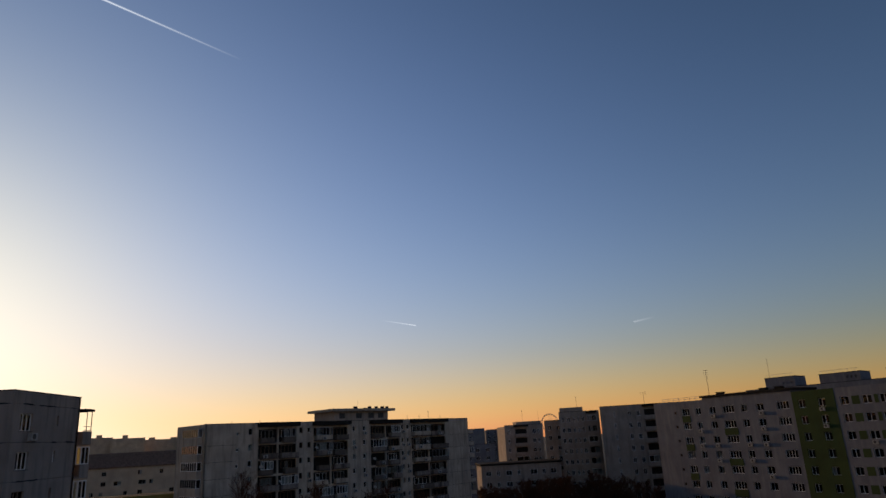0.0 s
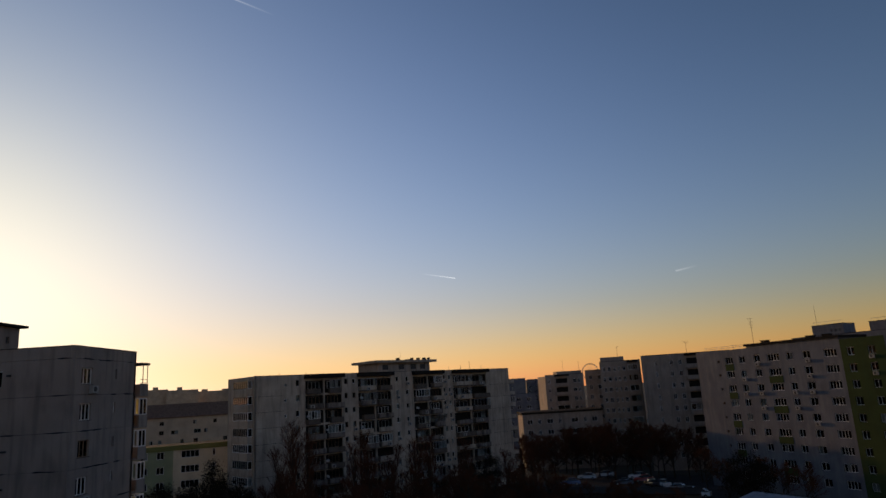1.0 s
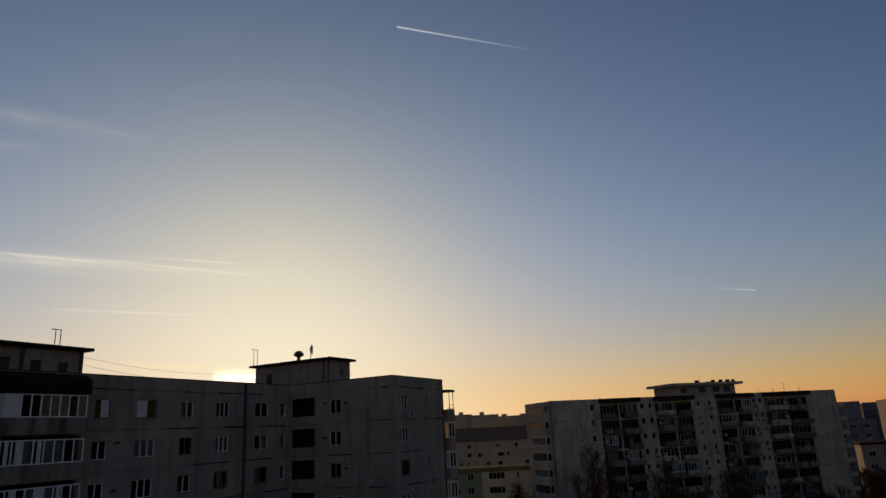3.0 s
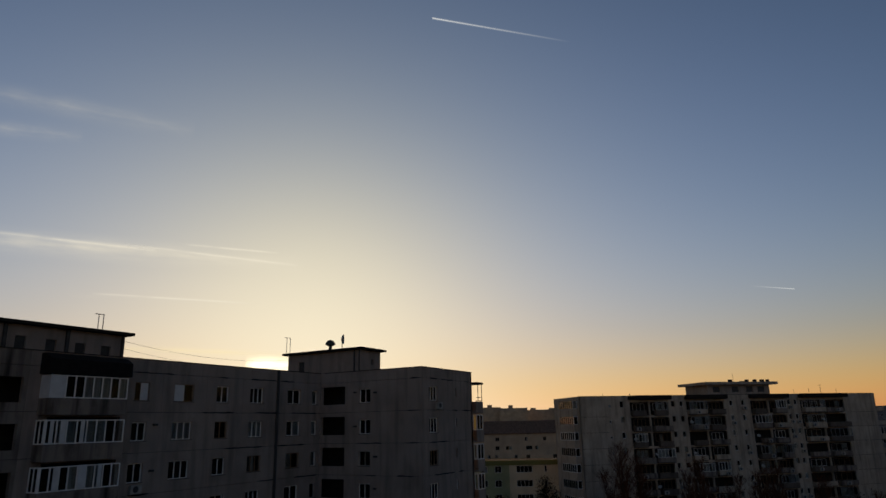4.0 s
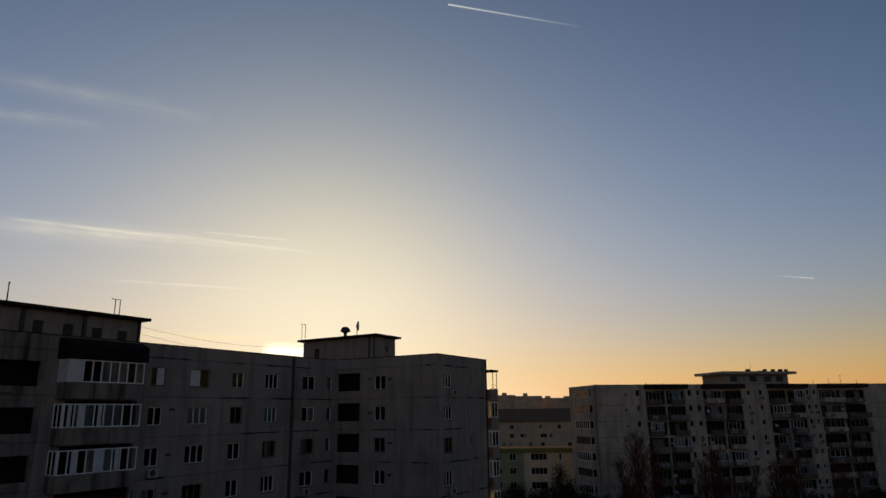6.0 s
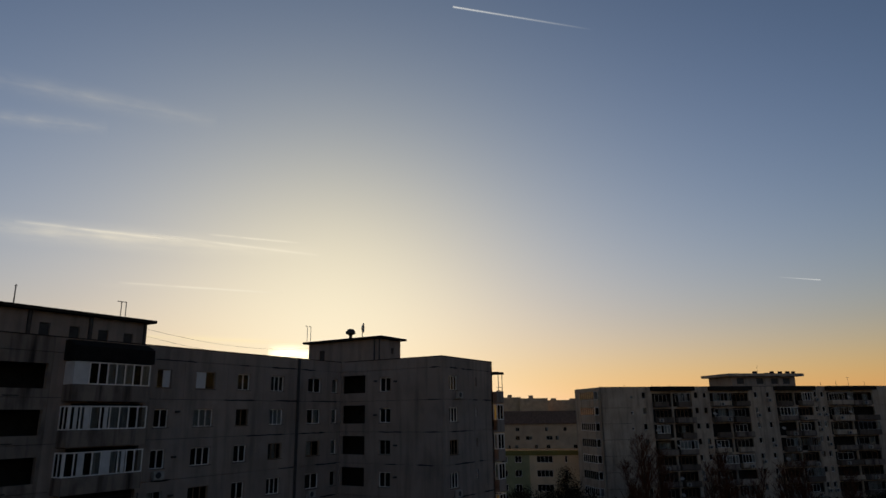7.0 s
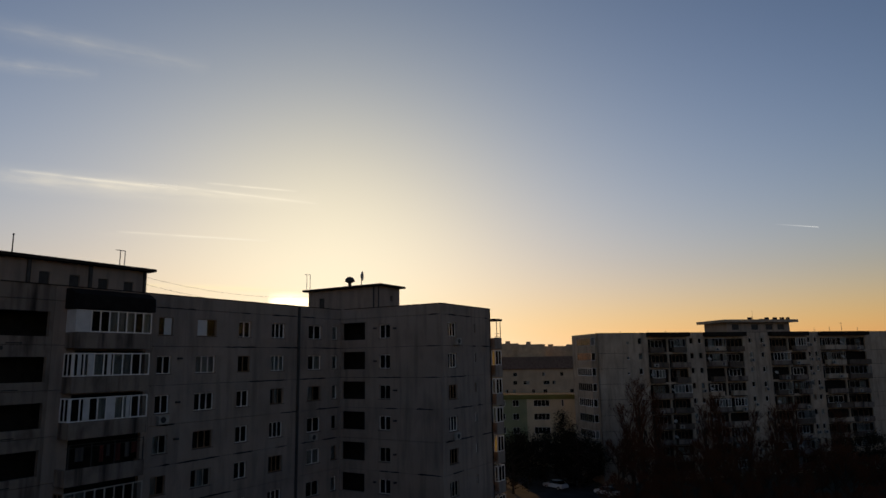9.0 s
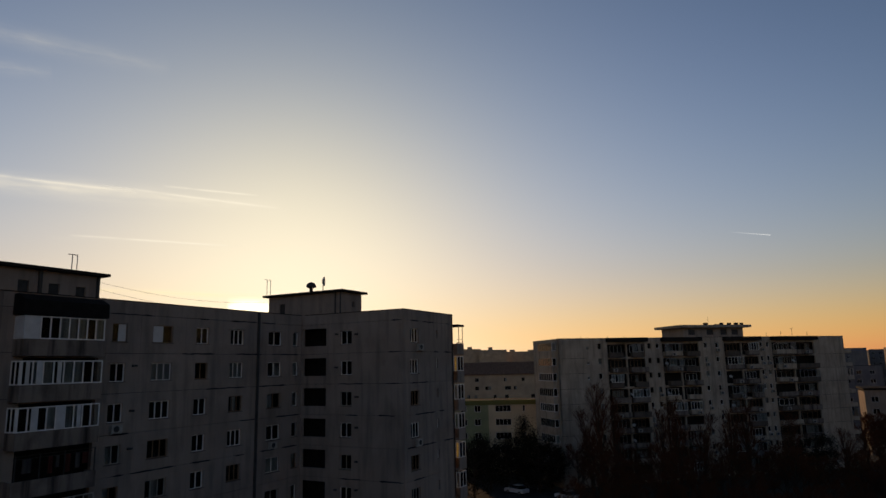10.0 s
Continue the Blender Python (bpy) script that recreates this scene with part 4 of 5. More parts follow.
dish = thing("satellite_dish", (-40.9, 51.0, 28.90), "grey satellite dish on a short pole, seen edge-on", "satellite dish")
bm = bmesh.new()
tube(bm, (-40.9, 51.0, 28.90), (-40.9, 51.0, 29.75), 0.04, 0.04, 8)
part("pole", bm, DARK_METAL, dish)
bm = bmesh.new()
rings = []
for i in range(6):
    r = 0.5 * i / 5
    rings.append([bm.verts.new(Matrix.Translation((-40.9, 51.0, 30.0)) @ Matrix.Rotation(radians(30), 4, "Z") @ Vector((0.45 * r * r * 2 - 0.1, r * math.cos(k * math.tau / 20), r * math.sin(k * math.tau / 20)))) for k in range(20)])
for i in range(5):
    for k in range(20):
        bm.faces.new((rings[i][k], rings[i][(k + 1) % 20], rings[i + 1][(k + 1) % 20], rings[i + 1][k]))
bmesh.ops.remove_doubles(bm, verts=bm.verts, dist=0.0005)
bmesh.ops.solidify(bm, geom=bm.faces[:], thickness=0.02)
part("reflector", bm, METAL, dish)
bm = bmesh.new()
tube(bm, (-40.9, 51.0, 29.6), (-40.55, 50.6, 29.85), 0.018, 0.018, 5)
part("feed_arm", bm, DARK_METAL, dish)

# aerials on the other roofs
p = EF.at(13.2, 1.0).translation
antenna((p.x, p.y, E_ROOF + 0.75), 4.9, 5, "tall mast with many short cross bars on the white block", 0.7, 0.4)
p = d2f.at(11.0, 3.0).translation
antenna((p.x, p.y, 26.8), 3.4, 2, "aerial mast on the tan block", 0.9)
p = d1f.at(5.0, 3.0).translation
antenna((p.x, p.y, 27.9), 2.8, 1, "thin aerial mast on the tan block", 0.4)
p = c1f.at(6.5, 3.0).translation
antenna((p.x, p.y, 25.4), 3.4, 1, "thin leaning aerial on the beige block", 0.3)
p = c1f.at(11.6, 3.0).translation
antenna((p.x, p.y, 25.4), 2.8, 0, "thin aerial pole on the beige block")
p = tallf.at(5.3, 3.0).translation
antenna((p.x, p.y, 32.1), 5.0, 0, "tall thin pole on the pale block")
for s, h in ((49.5, 1.0), (46.0, 0.8), (52.3, 1.7), (56.0, 0.9), (5.0, 0.35), (10.4, 0.4), (14.0, 0.3)):
    p = BF.at(s, 0.5).translation
    antenna((p.x, p.y, B_ROOF + 0.05), h, 1 if h > 1.5 else 0, "short aerial pole on the roof edge", 0.3)
p = BF.at(63.0, 40.0).translation
antenna((p.x, p.y, 0), 33.0, 0, "tall thin mast behind the blocks")
for s, w in ((33.0, 0.6), (35.5, 1.3), (38.6, 0.5), (40.2, 0.6), (41.6, 0.4), (36.8, 0.5)):
    v = thing("roof_vent", BF.at(s, 2.0, B_ROOF + 2.45).translation, "small dark roof ventilator box", "ventilator", "vents on the slab")
    part("housing", box(bmesh.new(), s, s + w, 2.0, 2.6, B_ROOF + 2.453, B_ROOF + 2.65 + 0.3 * (w < 0.7)), ROOFING, v, m=BF.at())
for s in (15.0, 24.0, 27.0):
    v = thing("roof_vent", EF.at(s, 0.5, E_ROOF + 0.75).translation, "dark ventilator box on the roof slab", "ventilator", "vents on the slab")
    part("housing", box(bmesh.new(), s, s + 1.2, 0.6, 1.6, E_ROOF + 0.753, E_ROOF + 1.1), ROOFING, v, m=EF.at())
    part("lid", box(bmesh.new(), s - 0.12, s + 1.32, 0.48, 1.72, E_ROOF + 1.103, E_ROOF + 1.2), ROOFING, v, m=EF.at())
rail = thing("roof_railing", EF.at(2.2, 0.4, E_ROOF).translation, "low metal railing along the roof edge", "railing")
for i in range(8):
    bm = bmesh.new()
    tube(bm, (2.2 + 1.35 * i, 0.4, E_ROOF - 0.3), (2.2 + 1.35 * i, 0.4, E_ROOF + 0.75), 0.03, 0.03, 5)
    part("post", bm, METAL, rail, m=EF.at())
for z in (0.4, 0.75):
    bm = bmesh.new()
    tube(bm, (2.2, 0.4, E_ROOF + z), (11.65, 0.4, E_ROOF + z), 0.03, 0.03, 5)
    part("rail", bm, METAL, rail, m=EF.at())
# green infill under some of the white block's balcony windows, and its air conditioners
for s, w in ((6.9, 1.9), (16.1, 2.8)):
    for k in range(9):
        if (k + (s > 10)) % 2 == 0:
            part("spandrel", box(bmesh.new(), s, s + w, -0.06, -0.003, E_C - 1.95 - STOREY * k, E_C - 0.72 - STOREY * k), GREEN_SHADED, block_e, "lime green balcony front, darkened for shade", m=EF.at())
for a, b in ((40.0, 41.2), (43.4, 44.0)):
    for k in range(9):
        part("spandrel", box(bmesh.new(), a, b, -0.02, -0.003, E_C - 0.65 - STOREY * k, E_C + 0.65 - STOREY * k), GREEN_SHADED, block_e, "lime green wall field, darkened for shade", m=EF.at())
for i, (s, k) in enumerate(((10.6, 1), (13.8, 0), (13.8, 3), (20.6, 2), (23.8, 1), (23.8, 2), (20.6, 3), (34.8, 0), (34.9, 1), (23.8, 4), (41.9, 2), (13.9, 2), (23.9, 0), (10.5, 2), (41.9, 5))):
    ac_unit(block_e, EF, s, E_C - 1.35 - STOREY * k)
# balconies round the far corner of the weathered block
BX = Front(BF.at(BL + 0.01, 0.6).translation.xy, (-0.695, 0.719))
for k in range(9):
    balcony(block_b, BX, -0.55, FLOORS_B[k], 3.6, 1.7, k % 3 == 0, CONCRETE_B, 4)


# ---- cars ----
def car_material(name, c):
    m, nt, b = nodes(name)
    b.inputs["Base Color"].default_value = (*c, 1)
    b.inputs["Roughness"].default_value, b.inputs["Coat Weight"].default_value = 0.35, 0.6
    return m


PAINT = {n: car_material(n + "_car_paint", c) for n, c in (("silver", (0.45, 0.46, 0.48)), ("white", (0.7, 0.7, 0.7)), ("dark", (0.03, 0.03, 0.035)), ("red", (0.3, 0.03, 0.02)), ("blue", (0.05, 0.09, 0.2)))}
TYRE = plain("tyre_rubber", (0.02, 0.02, 0.02), 0.9)
DARK_GLASS = glass("car_glass", (0.35, 0.4, 0.42))
CARS = {}


def loft(bm, profile, half):
    """Side profile (y, z) swept across with the upper part drawn in."""
    top = max(z for _, z in profile)
    rows = [[bm.verts.new((sx * (half - 0.18 * max(0.0, (z - 0.85)) / max(0.01, top - 0.85)), y, z)) for y, z in profile] for sx in (-1, 1)]
    n = len(profile)
    bm.faces.new(rows[0][::-1]), bm.faces.new(rows[1])
    for i in range(n):
        bm.faces.new((rows[0][i], rows[0][(i + 1) % n], rows[1][(i + 1) % n], rows[1][i]))


def car(at, turn, paint):
    m = pose(*at, 0.0, 0, 0, turn)
    if paint in CARS:
        c = copy_thing(CARS[paint], m)
        return c
    c = new("car")
    W[c] = Matrix()
    tagged(c, f"{paint} parked passenger car on the lot", "car", "parked cars")
    bm = bmesh.new()
    loft(bm, [(-2.1, 0.35), (2.1, 0.35), (2.15, 0.65), (1.95, 0.85), (1.0, 0.95), (-1.75, 0.98), (-2.1, 0.9)], 0.86)
    part("body", bm, PAINT[paint], c)
    bm = bmesh.new()
    loft(bm, [(1.0, 0.952), (0.35, 1.42), (-1.0, 1.45), (-1.7, 0.982)], 0.80)
    cab = part("cabin_glass", bm, DARK_GLASS, c)
    bm = box(bmesh.new(), -0.60, 0.60, -1.0, 0.36, 1.452, 1.475)
    part("roof", bm, PAINT[paint], cab)
    for x in (-0.80, 0.80):
        for y in (-1.3, 1.3):
            bm = bmesh.new()
            tube(bm, (x - 0.1, y, 0.31), (x + 0.1, y, 0.31), 0.31, 0.31, 14)
            t = part("tyre", bm, TYRE, c)
            bm = bmesh.new()
            tube(bm, (x - 0.11, y, 0.31), (x + 0.11, y, 0.31), 0.18, 0.18, 10)
            part("rim", bm, METAL, t)
    for x in (-0.6, 0.6):
        part("headlight", box(bmesh.new(), x - 0.17, x + 0.17, 2.06, 2.15, 0.66, 0.78), OLD_WHITE, c)
    c.matrix_basis = m
    CARS[paint] = c
    return c


LOT = [(22.5, 117, 70, "silver"), (18.4, 112, 60, "white"), (24.4, 141, 30, "white"), (-10.0, 163, 80, "silver"), (-12.6, 159, 75, "white"), (-17.0, 134, 60, "white"),
       (-8.6, 160, 70, "silver"), (-13.6, 148, 10, "dark"), (-14.4, 147, 12, "white"), (-11.4, 150, 80, "dark"), (-15.4, 141, 60, "silver"), (-7.2, 152, 85, "blue"), (-13.0, 154, 80, "red"),
       (21.0, 121, 75, "dark"), (-16.2, 137, 60, "dark")]
for az, d, turn, paint in LOT:
    car(polar(az, d), turn, paint)
lot = new("road", mesh_of(prism([(6, 140), (46, 118), (60, 150), (12, 172)], -0.2, 0.012), ASPHALT, "road"))
tagged(lot, "dark asphalt parking ground", "parking lot", kind="structure")
lane = new("road_1", mesh_of(prism([polar(30, 100), polar(14, 92), polar(14, 112), polar(24, 128), polar(30, 128)], -0.2, 0.016), ASPHALT, "road_1"))
tagged(lane, "dark asphalt lane between the blocks", "road", kind="structure")


# ---- sheds ----
def shed(at, u, length, depth, eave, ridge, label, roof=None):
    roof = roof or SHEET
    fr = Front(at, u)
    s = thing("shed", (*at, 0), label, "shed", "low sheds")
    bm = bmesh.new()
    pr = [(0.0, 0.0), (0.0, eave), (depth, ridge), (depth, 0.0)]
    for x in (0.1, length - 0.1):
        for p in pr:
            bm.verts.new((x, *p))
    bm.verts.ensure_lookup_table()
    bm.faces.new(bm.verts[0:4]), bm.faces.new(bm.verts[4:8])
    for i in range(4):
        j = (i + 1) % 4
        bm.faces.new((bm.verts[i], bm.verts[j], bm.verts[4 + j], bm.verts[4 + i]))
    part("wall", bm, CONCRETE_B, s, m=fr.at())
    n = int(length / 1.1)
    slope = math.hypot(depth + 0.6, ridge - eave)
    tilt_m = Matrix.Rotation(math.atan2(ridge - eave, depth), 4, "X")
    for i in range(n):
        key = ("sheet", round(slope, 2), roof.name)
        if key not in CACHE:
            bm = bmesh.new()
            for j in range(6):
                x = j * 0.18
                quad(bm, (x, 0, 0), (x + 0.09, 0, 0.035), (x + 0.09, slope, 0.035), (x, slope, 0))
                quad(bm, (x + 0.09, 0, 0.035), (x + 0.18, 0, 0), (x + 0.18, slope, 0), (x + 0.09, slope, 0.035))
            bmesh.ops.remove_doubles(bm, verts=bm.verts, dist=0.0005)
            bmesh.ops.solidify(bm, geom=bm.faces[:], thickness=0.02)
            CACHE[key] = mesh_of(bm, roof, "roof_sheet")
        part("roof_sheet", CACHE[key], roof, s, m=fr.at(i * length / n, -0.3, eave + 0.06) @ tilt_m)
    part("fascia", box(bmesh.new(), 0, length, -0.34, -0.302, eave - 0.5, eave - 0.02), OLD_WHITE, s, m=fr.at())
    return s


shed((31.0, 98.1), (0.518, -0.855), 24.0, 9.6, 3.0, 4.4, "long low shed with a pale corrugated roof")
shed((7.5, 85.4), (0.80, -0.60), 16.0, 7.0, 2.8, 3.9, "low shed with a pale corrugated roof")
shed((-11.2, 89.0), (0.93, -0.36), 17.0, 8.0, 2.6, 3.6, "low shed with a dark grey corrugated roof", SHEET_DARK)


# row of flat-roofed garages beside the lot
GF = Front((11.5, 121.5), (0.93, -0.36))
garages = thing("garage_row", (11.5, 121.5, 0), "row of low garages under a flat dark roof", "garage")
gd = [(0.5 + 3.0 * i, 2.9 + 3.0 * i, 0.1, 2.3) for i in range(8)]
part("wall", sheet(24.5, 0, 2.9, gd), SOOTY, garages, m=GF.at())
part("body", box(bmesh.new(), 0.004, 24.496, 0.9, 6.5, 0, 2.88), SOOTY, garages, m=GF.at())
part("roof", box(bmesh.new(), -0.3, 24.8, -0.4, 6.8, 2.903, 3.1), ROOFING, garages, m=GF.at())
for a, b, c, d in gd:
    part("garage_door", box_mesh("garage_door", b - a - 0.01, 0.05, d - c - 0.01, DARK_METAL), DARK_METAL, garages, m=GF.at(a + 0.005, 0.12, c + 0.005))

# clutter on the weathered block: air conditioners and dishes
CR = random.Random(9)
for k in range(9):
    for g in B_GROUPS:
        for a in g[:2]:
            if CR.random() < 0.3:
                ac_unit(block_b, BF, a + CR.uniform(0.4, 2.6), FLOORS_B[k] + 0.2, -1.42)
    for s, w, h in B_WINS[2:]:
        if CR.random() < 0.22:
            ac_unit(block_b, BF, s, sill_b(k) - 0.75)
if "small_dish" not in CACHE:
    bm = bmesh.new()
    tube(bm, (0, 0, 0), (0, -0.05, 0.02), 0.36, 0.30, 14)
    CACHE["small_dish"] = mesh_of(bm, OLD_WHITE, "satellite_dish")
for k in range(9):
    for g in B_GROUPS:
        if CR.random() < 0.35:
            part("satellite_dish", CACHE["small_dish"], OLD_WHITE, block_b, "small pale satellite dish", m=BF.at(g[0] + CR.choice((0.1, 3.9)), -1.2, FLOORS_B[k] + 1.5) @ pose(0, 0, 0, -20, 0, CR.uniform(-40, 40)))


# ---- trees ----
def branch(bm, rng, a, way, length, r, depth, spread, lift):
    steps = 2 if depth > 1 else 1
    p = Vector(a)
    for i in range(steps):
        q = p + way * (length / steps)
        tube(bm, p, q, r * (1 - 0.4 * i / steps), r * (1 - 0.4 * (i + 1) / steps), 5 if depth > 2 else 3)
        p = q
        way = (way + Vector((rng.uniform(-1, 1), rng.uniform(-1, 1), rng.uniform(-0.4, 1))) * 0.16).normalized()
    return p, way


def bare_tree(rng, height, spread, lift, levels=5):
    trunk, twigs = bmesh.new(), bmesh.new()
    ends = []
    p, way = Vector((0, 0, 0)), Vector((0, 0, 1))
    n = 7
    for i in range(n):
        q = p + way * height * 0.75 / n
        tube(trunk, p, q, 0.024 * height * 0.6 * (1 - i / (n + 1)), 0.024 * height * 0.6 * (1 - (i + 1) / (n + 1)), 7)
        p = q
        way = (way + Vector((rng.uniform(-1, 1), rng.uniform(-1, 1), 0)) * 0.07).normalized()
        if i >= 1:
            for _ in range(3 if i < n - 1 else 5):
                ends.append((p.copy(), rng.uniform(0, math.tau), height * 0.26 * (1.15 - i / n * 0.7), 0.012 * height * 0.6 * (1 - i / (n + 1)) + 0.02))
    for p, a, L, r in ends:
        todo = [(p, Vector((math.cos(a) * spread, math.sin(a) * spread, lift)).normalized(), L, r, levels)]
        while todo:
            p, way, L, r, depth = todo.pop()
            e, w2 = branch(trunk if depth > 3 else twigs, rng, p, way, L, r, depth, spread, lift)
            if depth > 1:
                for _ in range(3):
                    turn = Vector((rng.uniform(-1, 1), rng.uniform(-1, 1), rng.uniform(-0.5, 1) * lift + 0.1)) * 0.75
                    f = rng.uniform(0.35, 1.0)
                    todo.append((p.lerp(e, f), (w2 + turn).normalized(), L * rng.uniform(0.55, 0.75), max(0.022, r * 0.6), depth - 1))
    return mesh_of(trunk, BARK, "trunk"), mesh_of(twigs, TWIG, "crown")


def leafy_tree(rng, height, cone):
    trunk, crown = bmesh.new(), bmesh.new()
    tube(trunk, (0, 0, 0), (0, 0, height * 0.5), 0.22, 0.12, 8)
    tube(trunk, (0, 0, height * 0.5), (0, 0, height * 0.95), 0.12, 0.03, 6)
    for _ in range(46):
        z = height * rng.uniform(0.14, 0.98)
        a = rng.uniform(0, math.tau)
        t = z / height
        rad = height * ((0.30 * (1 - t) + 0.03) if cone else 0.42 * math.sqrt(max(0.02, 1 - (2 * t - 1.05) ** 2))) * rng.uniform(0.55, 1.1)
        c = Vector((rad * math.cos(a), rad * math.sin(a), z))
        tube(trunk, (0, 0, max(0.5, z - rad * 0.4)), c, 0.05, 0.02, 4)
        for _ in range(85):
            o = Vector((rng.gauss(0, 1), rng.gauss(0, 1), rng.gauss(0, 0.8))) * height * 0.055
            p = c + o
            d = Vector((rng.uniform(-1, 1), rng.uniform(-1, 1), rng.uniform(-1, 1))).normalized()
            s = d.orthogonal().normalized() * rng.uniform(0.08, 0.16)
            d = d * rng.uniform(0.18, 0.36)
            quad(crown, p - s, p + d * 0.5 - s * 0.2, p + d, p + s)
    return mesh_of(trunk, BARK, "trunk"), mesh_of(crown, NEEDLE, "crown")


TR = random.Random(21)
KINDS = {
    "poplar": ([bare_tree(TR, 17.0, 0.22, 1.2, 4) for _ in range(2)], "tall bare poplar with upright brown twigs", 17.0),
    "bare": ([bare_tree(TR, 11.0, 0.9, 0.75) for _ in range(3)], "bare winter tree with a brown twiggy crown", 11.0),
    "bush": ([leafy_tree(TR, 9.0, False) for _ in range(2)], "dark evergreen tree with a rounded ragged crown", 9.0),
    "cone": ([leafy_tree(TR, 12.0, True) for _ in range(2)], "dark conifer with a ragged pointed crown", 12.0),
}


def tree(kind, az, d, h):
    meshes, label, h0 = KINDS[kind]
    trunk, crown = TR.choice(meshes)
    x, y = polar(az, d)
    k = h / h0
    t = new("tree")
    t.matrix_basis = Matrix.Translation((x, y, -0.05)) @ Matrix.Rotation(TR.uniform(0, math.tau), 4, "Z") @ Matrix.Diagonal((k * TR.uniform(0.9, 1.1), k * TR.uniform(0.9, 1.1), k, 1))
    tagged(t, label, "tree", "trees between the blocks")
    for name, me in (("trunk", trunk), ("crown", crown)):
        o = new(name, me)
        o.parent = t


for az, d, h in ((15.4, 112, 18.0), (14.2, 114, 16.0), (9.4, 114, 15.6), (10.6, 116, 14.0), (5.6, 122, 13.5), (4.4, 124, 14.0), (-3.4, 128, 10.5), (-4.4, 126, 10.0), (16.3, 116, 14.0), (1.4, 130, 12.5), (-2.2, 126, 10.5), (7.6, 118, 13.0)):
    tree("poplar", az, d, h)
for i in range(34):
    az = 17.0 - 23.0 * i / 33 + TR.uniform(-0.5, 0.5)
    tree("bare", az, (104 if i % 2 else 114) + (6 if az < 4 else 0) + TR.uniform(-5, 5), TR.uniform(6.5, 9.5))
for i in range(30):
    az = 18.0 - 27.0 * i / 29 + TR.uniform(-0.6, 0.6)
    tree("bare", az, 96 + TR.uniform(-5, 5), TR.uniform(4.5, 7.0))
for i in range(20):
    az = -3.0 - 12.5 * i / 19 + TR.uniform(-0.5, 0.5)
    tree("bare", az, 108 + TR.uniform(-5, 5), TR.uniform(4.5, 6.5))
for i in range(24):
    az = -3.4 - 11.0 * i / 23 + TR.uniform(-0.4, 0.4)
    tree("bare", az, 168 + TR.uniform(-6, 5) - (8 if az < -9.5 else 0), TR.uniform(8.5, 12.0) + (1.2 if -13 < az < -8 else 0))
for az, d, h in ((-14.2, 158, 11.0), (-15.4, 157, 11.5), (-16.5, 155, 11.0), (-17.4, 152, 10.0), (-17.7, 138, 8.5), (-19.2, 132, 7.0), (-21.6, 130, 7.5), (-23.0, 126, 7.0), (-24.5, 120, 7.5)):
    tree("bare", az, d, h)
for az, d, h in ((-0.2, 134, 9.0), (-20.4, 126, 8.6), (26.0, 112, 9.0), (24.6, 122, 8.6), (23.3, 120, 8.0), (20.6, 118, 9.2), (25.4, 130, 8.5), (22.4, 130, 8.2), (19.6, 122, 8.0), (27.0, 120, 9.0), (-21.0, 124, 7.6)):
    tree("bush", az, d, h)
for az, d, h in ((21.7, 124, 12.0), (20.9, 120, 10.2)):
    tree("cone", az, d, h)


# ---- high sky: contrails and thin cloud ----
# the vapour emits a fixed colour in place of the sunlight falling on it
def vapour(name, colour, strength, density, stretch, edge):
    m, nt, b = nodes(name)
    nt.nodes.remove(b)
    gen = nt.nodes.new("ShaderNodeTexCoord").outputs["Generated"]
    sep = nt.nodes.new("ShaderNodeSeparateXYZ")
    nt.links.new(gen, sep.inputs[0])

    def hump(sock, power):
        d = math_node(nt, "ABSOLUTE", math_node(nt, "SUBTRACT", math_node(nt, "MULTIPLY", sock, 2.0), 1.0), 0.0)
        v = nt.nodes.new("ShaderNodeMath")
        v.operation, v.use_clamp = "SUBTRACT", True
        v.inputs[0].default_value = 1.0
        nt.links.new(d, v.inputs[1])
        return math_node(nt, "POWER", v.outputs[0], power)

    a = hump(sep.outputs[1], 1.5 if edge == "trail" else 2.2)
    if edge == "trail":
        a = math_node(nt, "MULTIPLY", a, math_node(nt, "POWER", math_node(nt, "SUBTRACT", 1.0, sep.outputs[0]), 1.1))
    else:
        a = math_node(nt, "MULTIPLY", a, hump(sep.outputs[0], 0.45))
        nz = ramp(nt, noise_at(nt, 2.2, stretch, 7, gen), [(0.22, (0, 0, 0)), (0.62, (1, 1, 1))])
        a = math_node(nt, "MULTIPLY", a, nz)
    a = math_node(nt, "MULTIPLY", a, density)
    em, tr, mx = nt.nodes.new("ShaderNodeEmission"), nt.nodes.new("ShaderNodeBsdfTransparent"), nt.nodes.new("ShaderNodeMixShader")
    em.inputs[0].default_value, em.inputs[1].default_value = (*colour, 1), strength
    nt.links.new(a, mx.inputs[0]), nt.links.new(tr.outputs[0], mx.inputs[1]), nt.links.new(em.outputs[0], mx.inputs[2])
    nt.links.new(mx.outputs[0], nt.nodes["Material Output"].inputs[0])
    return m


def sky_point(az, el, d=4200):
    a, e = radians(az), radians(el)
    return Vector((-d * math.sin(a) * math.cos(e), d * math.cos(a) * math.cos(e), EYE + d * math.sin(e)))


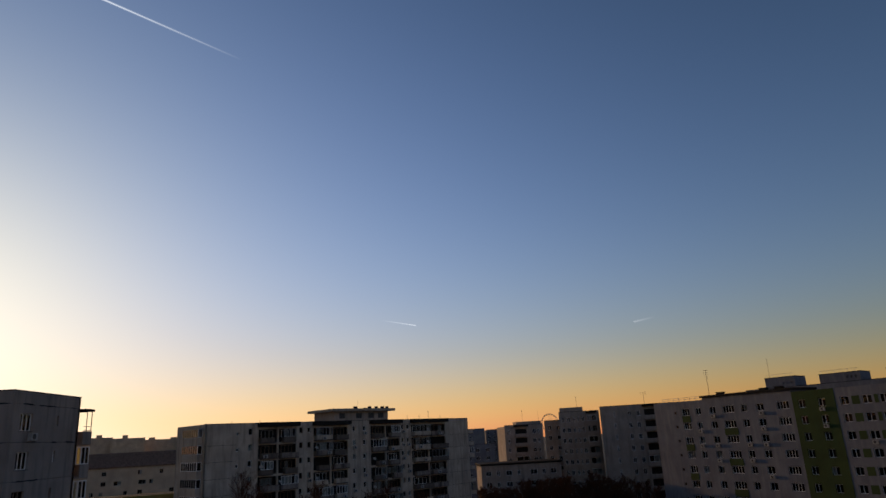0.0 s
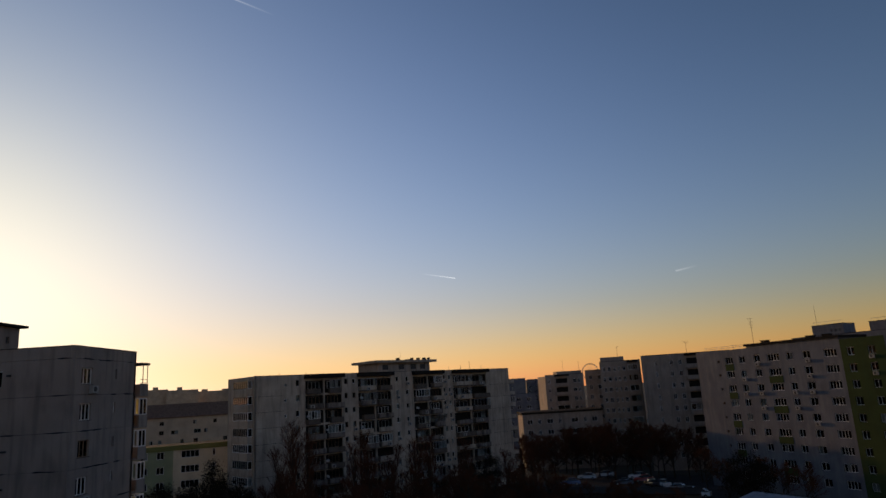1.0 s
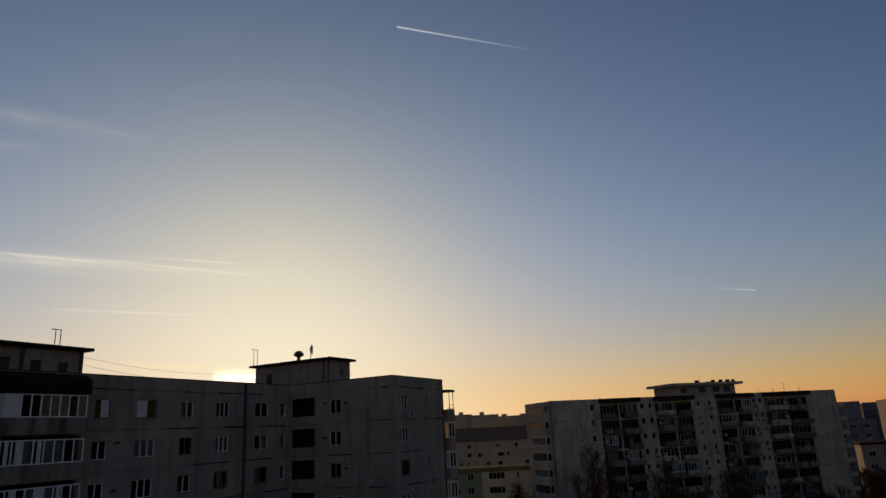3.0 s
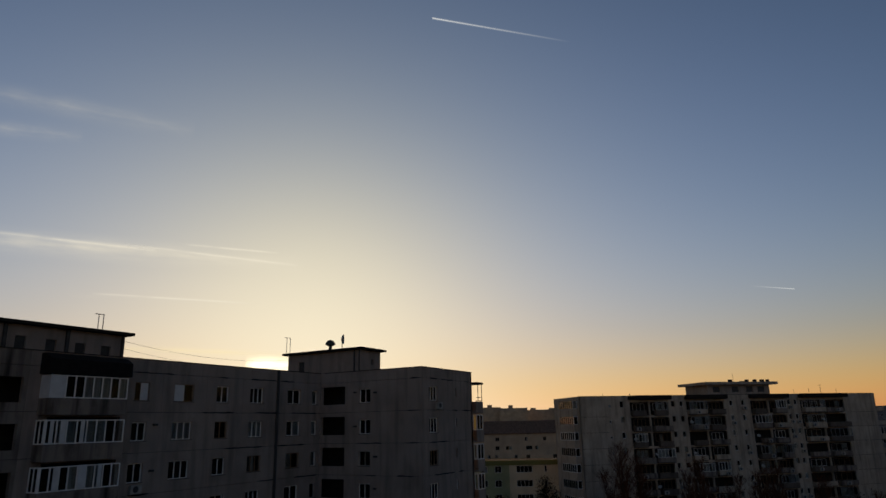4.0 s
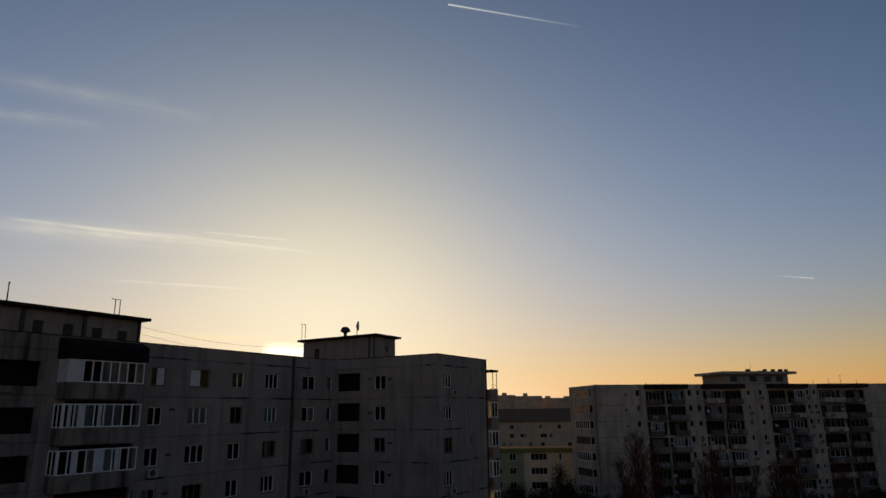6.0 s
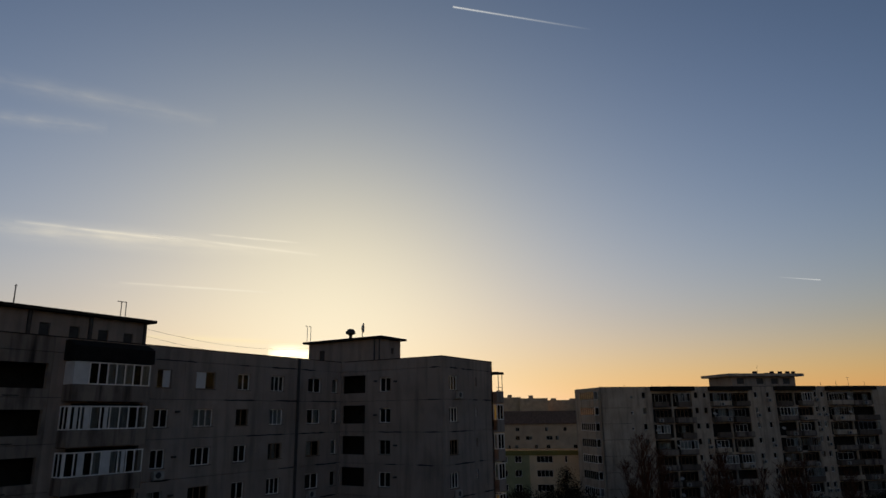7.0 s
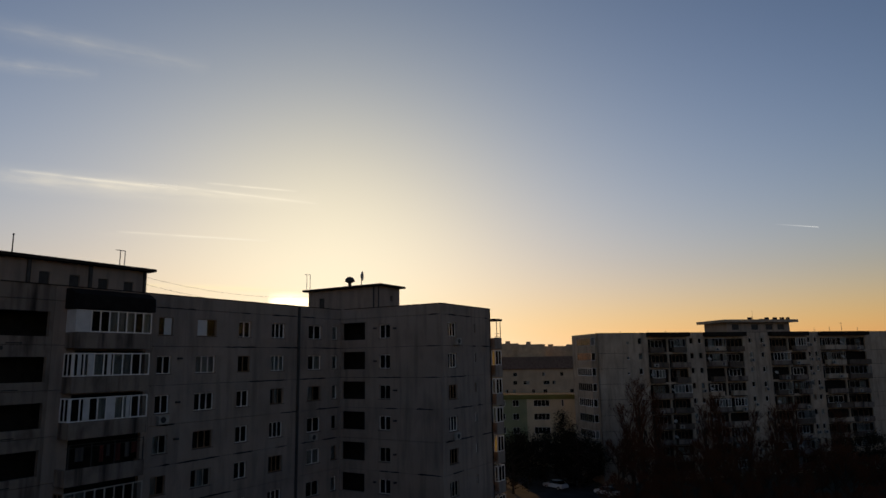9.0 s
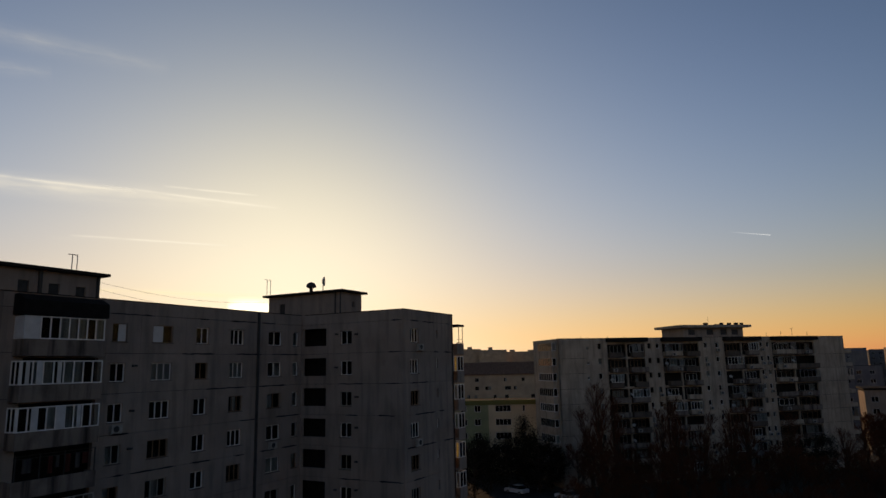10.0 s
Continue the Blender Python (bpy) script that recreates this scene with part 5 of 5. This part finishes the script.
def streak(name, a, b, width, material, label, category):
    """A thin band of vapour between two points of the sky, width in degrees."""
    p, q = sky_point(*a), sky_point(*b)
    mid = (p + q) / 2
    x = (q - p).normalized()
    zv = -mid.normalized()
    yv = zv.cross(x).normalized()
    rot = Matrix((x, yv, x.cross(yv))).transposed().to_4x4()
    L, Wd = (q - p).length, 4200 * math.tan(radians(width))
    bm = bmesh.new()
    n = 12
    rows = [[bm.verts.new((L * (i / n - 0.5), Wd * (j - 0.5), 0)) for j in range(2)] for i in range(n + 1)]
    for i in range(n):
        bm.faces.new((rows[i][0], rows[i + 1][0], rows[i + 1][1], rows[i][1]))
    o = new(name, mesh_of(bm, material, name))
    o.matrix_basis = Matrix.Translation(mid) @ rot
    o.visible_shadow = False
    return tagged(o, label, category, kind="structure")


FAINT = vapour("faint_vapour", (0.85, 0.9, 1.0), 0.8, 0.3, (1, 1, 1), "trail")
TRAIL = vapour("contrail_vapour", (0.85, 0.9, 1.0), 0.95, 0.9, (1, 1, 1), "trail")
CIRRUS = vapour("cirrus_vapour", (0.95, 0.92, 0.86), 0.8, 0.21, (3.0, 1.6, 1), "cloud")
LONG_CIRRUS = vapour("long_cirrus_vapour", (1.0, 0.95, 0.86), 0.9, 0.6, (3.5, 1.8, 1), "cloud")
GLOW_CIRRUS = vapour("low_cirrus_vapour", (1.0, 0.86, 0.55), 1.1, 0.6, (2.5, 1.4, 1), "cloud")
streak("contrail", (30.3, 34.55), (16.8, 31.75), 0.22, TRAIL, "bright white contrail fading at one end", "contrail")
streak("contrail", (1.2, 9.62), (4.3, 10.2), 0.11, TRAIL, "short thin contrail low in the sky", "contrail")
streak("contrail", (-17.5, 8.6), (-19.3, 8.85), 0.25, FAINT, "short faint contrail low in the sky", "contrail")
streak("cirrus", (72.0, 13.4), (42.0, 13.6), 2.8, LONG_CIRRUS, "long thin cirrus streak", "cloud")
streak("cirrus", (72.0, 23.9), (52.0, 24.1), 2.6, CIRRUS, "thin cirrus streak", "cloud")
streak("cirrus", (71.0, 21.2), (60.5, 22.3), 1.9, CIRRUS, "faint cirrus streak", "cloud")
streak("cirrus", (60.0, 10.2), (45.5, 10.3), 0.8, CIRRUS, "faint cirrus streak", "cloud")
streak("cirrus", (58.0, 6.4), (42.5, 6.0), 0.9, GLOW_CIRRUS, "low cirrus streak over the roofs, its sunlight given as glow", "cloud")

FIBRE = vapour("fibre_cirrus_vapour", (1.0, 0.96, 0.88), 1.0, 0.75, (2.0, 0.8, 1), "cloud")
streak("cirrus", (56.5, 14.45), (42.6, 13.6), 0.45, FIBRE, "bright fibre of the long cirrus streak", "cloud")
streak("cirrus", (52.0, 14.85), (44.3, 14.6), 0.35, FIBRE, "short bright fibre of the long cirrus streak", "cloud")
streak("cirrus", (66.0, 14.3), (54.0, 14.2), 0.6, FIBRE, "bright fibre of the long cirrus streak", "cloud")
streak("cirrus", (58.5, 10.45), (46.5, 10.3), 0.35, FIBRE, "thin low cirrus fibre", "cloud")

# no cloud here: an emitting patch added for the glare of the low sun
SUN_GLOW = vapour("sun_glow_patch", (1.0, 0.9, 0.7), 4.0, 1.0, (0.6, 0.5, 1), "cloud")
streak("cirrus", (46.6, 5.25), (42.2, 5.15), 2.0, SUN_GLOW, "added glowing patch that stands in for the low sun's glare", "cloud")


# ---- wires over the near roof ----
def wire(a, b, sag, label):
    w = thing("cable", a, label, "cable", "wires over the roof")
    a, b = Vector(a), Vector(b)
    bm = bmesh.new()
    pts = [a.lerp(b, i / 14) - Vector((0, 0, 4 * sag * (i / 14) * (1 - i / 14))) for i in range(15)]
    for p, q in zip(pts, pts[1:]):
        tube(bm, p, q, 0.009, 0.009, 4)
    part("strand", bm, DARK_METAL, w)


wire((-42.0, 28.04, 27.7), (-46.6, 49.99, 28.3), 0.6, "thin dark wire slung between the rooftop rooms")
wire((-42.4, 28.04, 27.3), (-46.4, 49.99, 27.6), 0.7, "thin dark wire slung low between the rooftop rooms")

# ---- host block behind the balcony, plain and unseen, added to block sky light ----
# cut off low, to keep a sunlit top out of the window reflections
host = new("wall_south", mesh_of(box(bmesh.new(), -22, 22, -14, -2.4, 0, 22.9), CONCRETE, "wall_south"))
tagged(host, "unseen plain wall behind the viewing balcony, added to block sky light", "wall", kind="structure")
# unseen wall added beyond the last corner, so that the panes don't mirror bright sky
side = new("wall_east", mesh_of(prism([polar(-42.0, 150.0), polar(-84.0, 150.0), polar(-84.0, 162.0), polar(-42.0, 162.0)], 0.0, 41.0), CONCRETE, "wall_east"))
tagged(side, "unseen plain wall added to keep bright sky out of the panes", "wall", kind="structure")
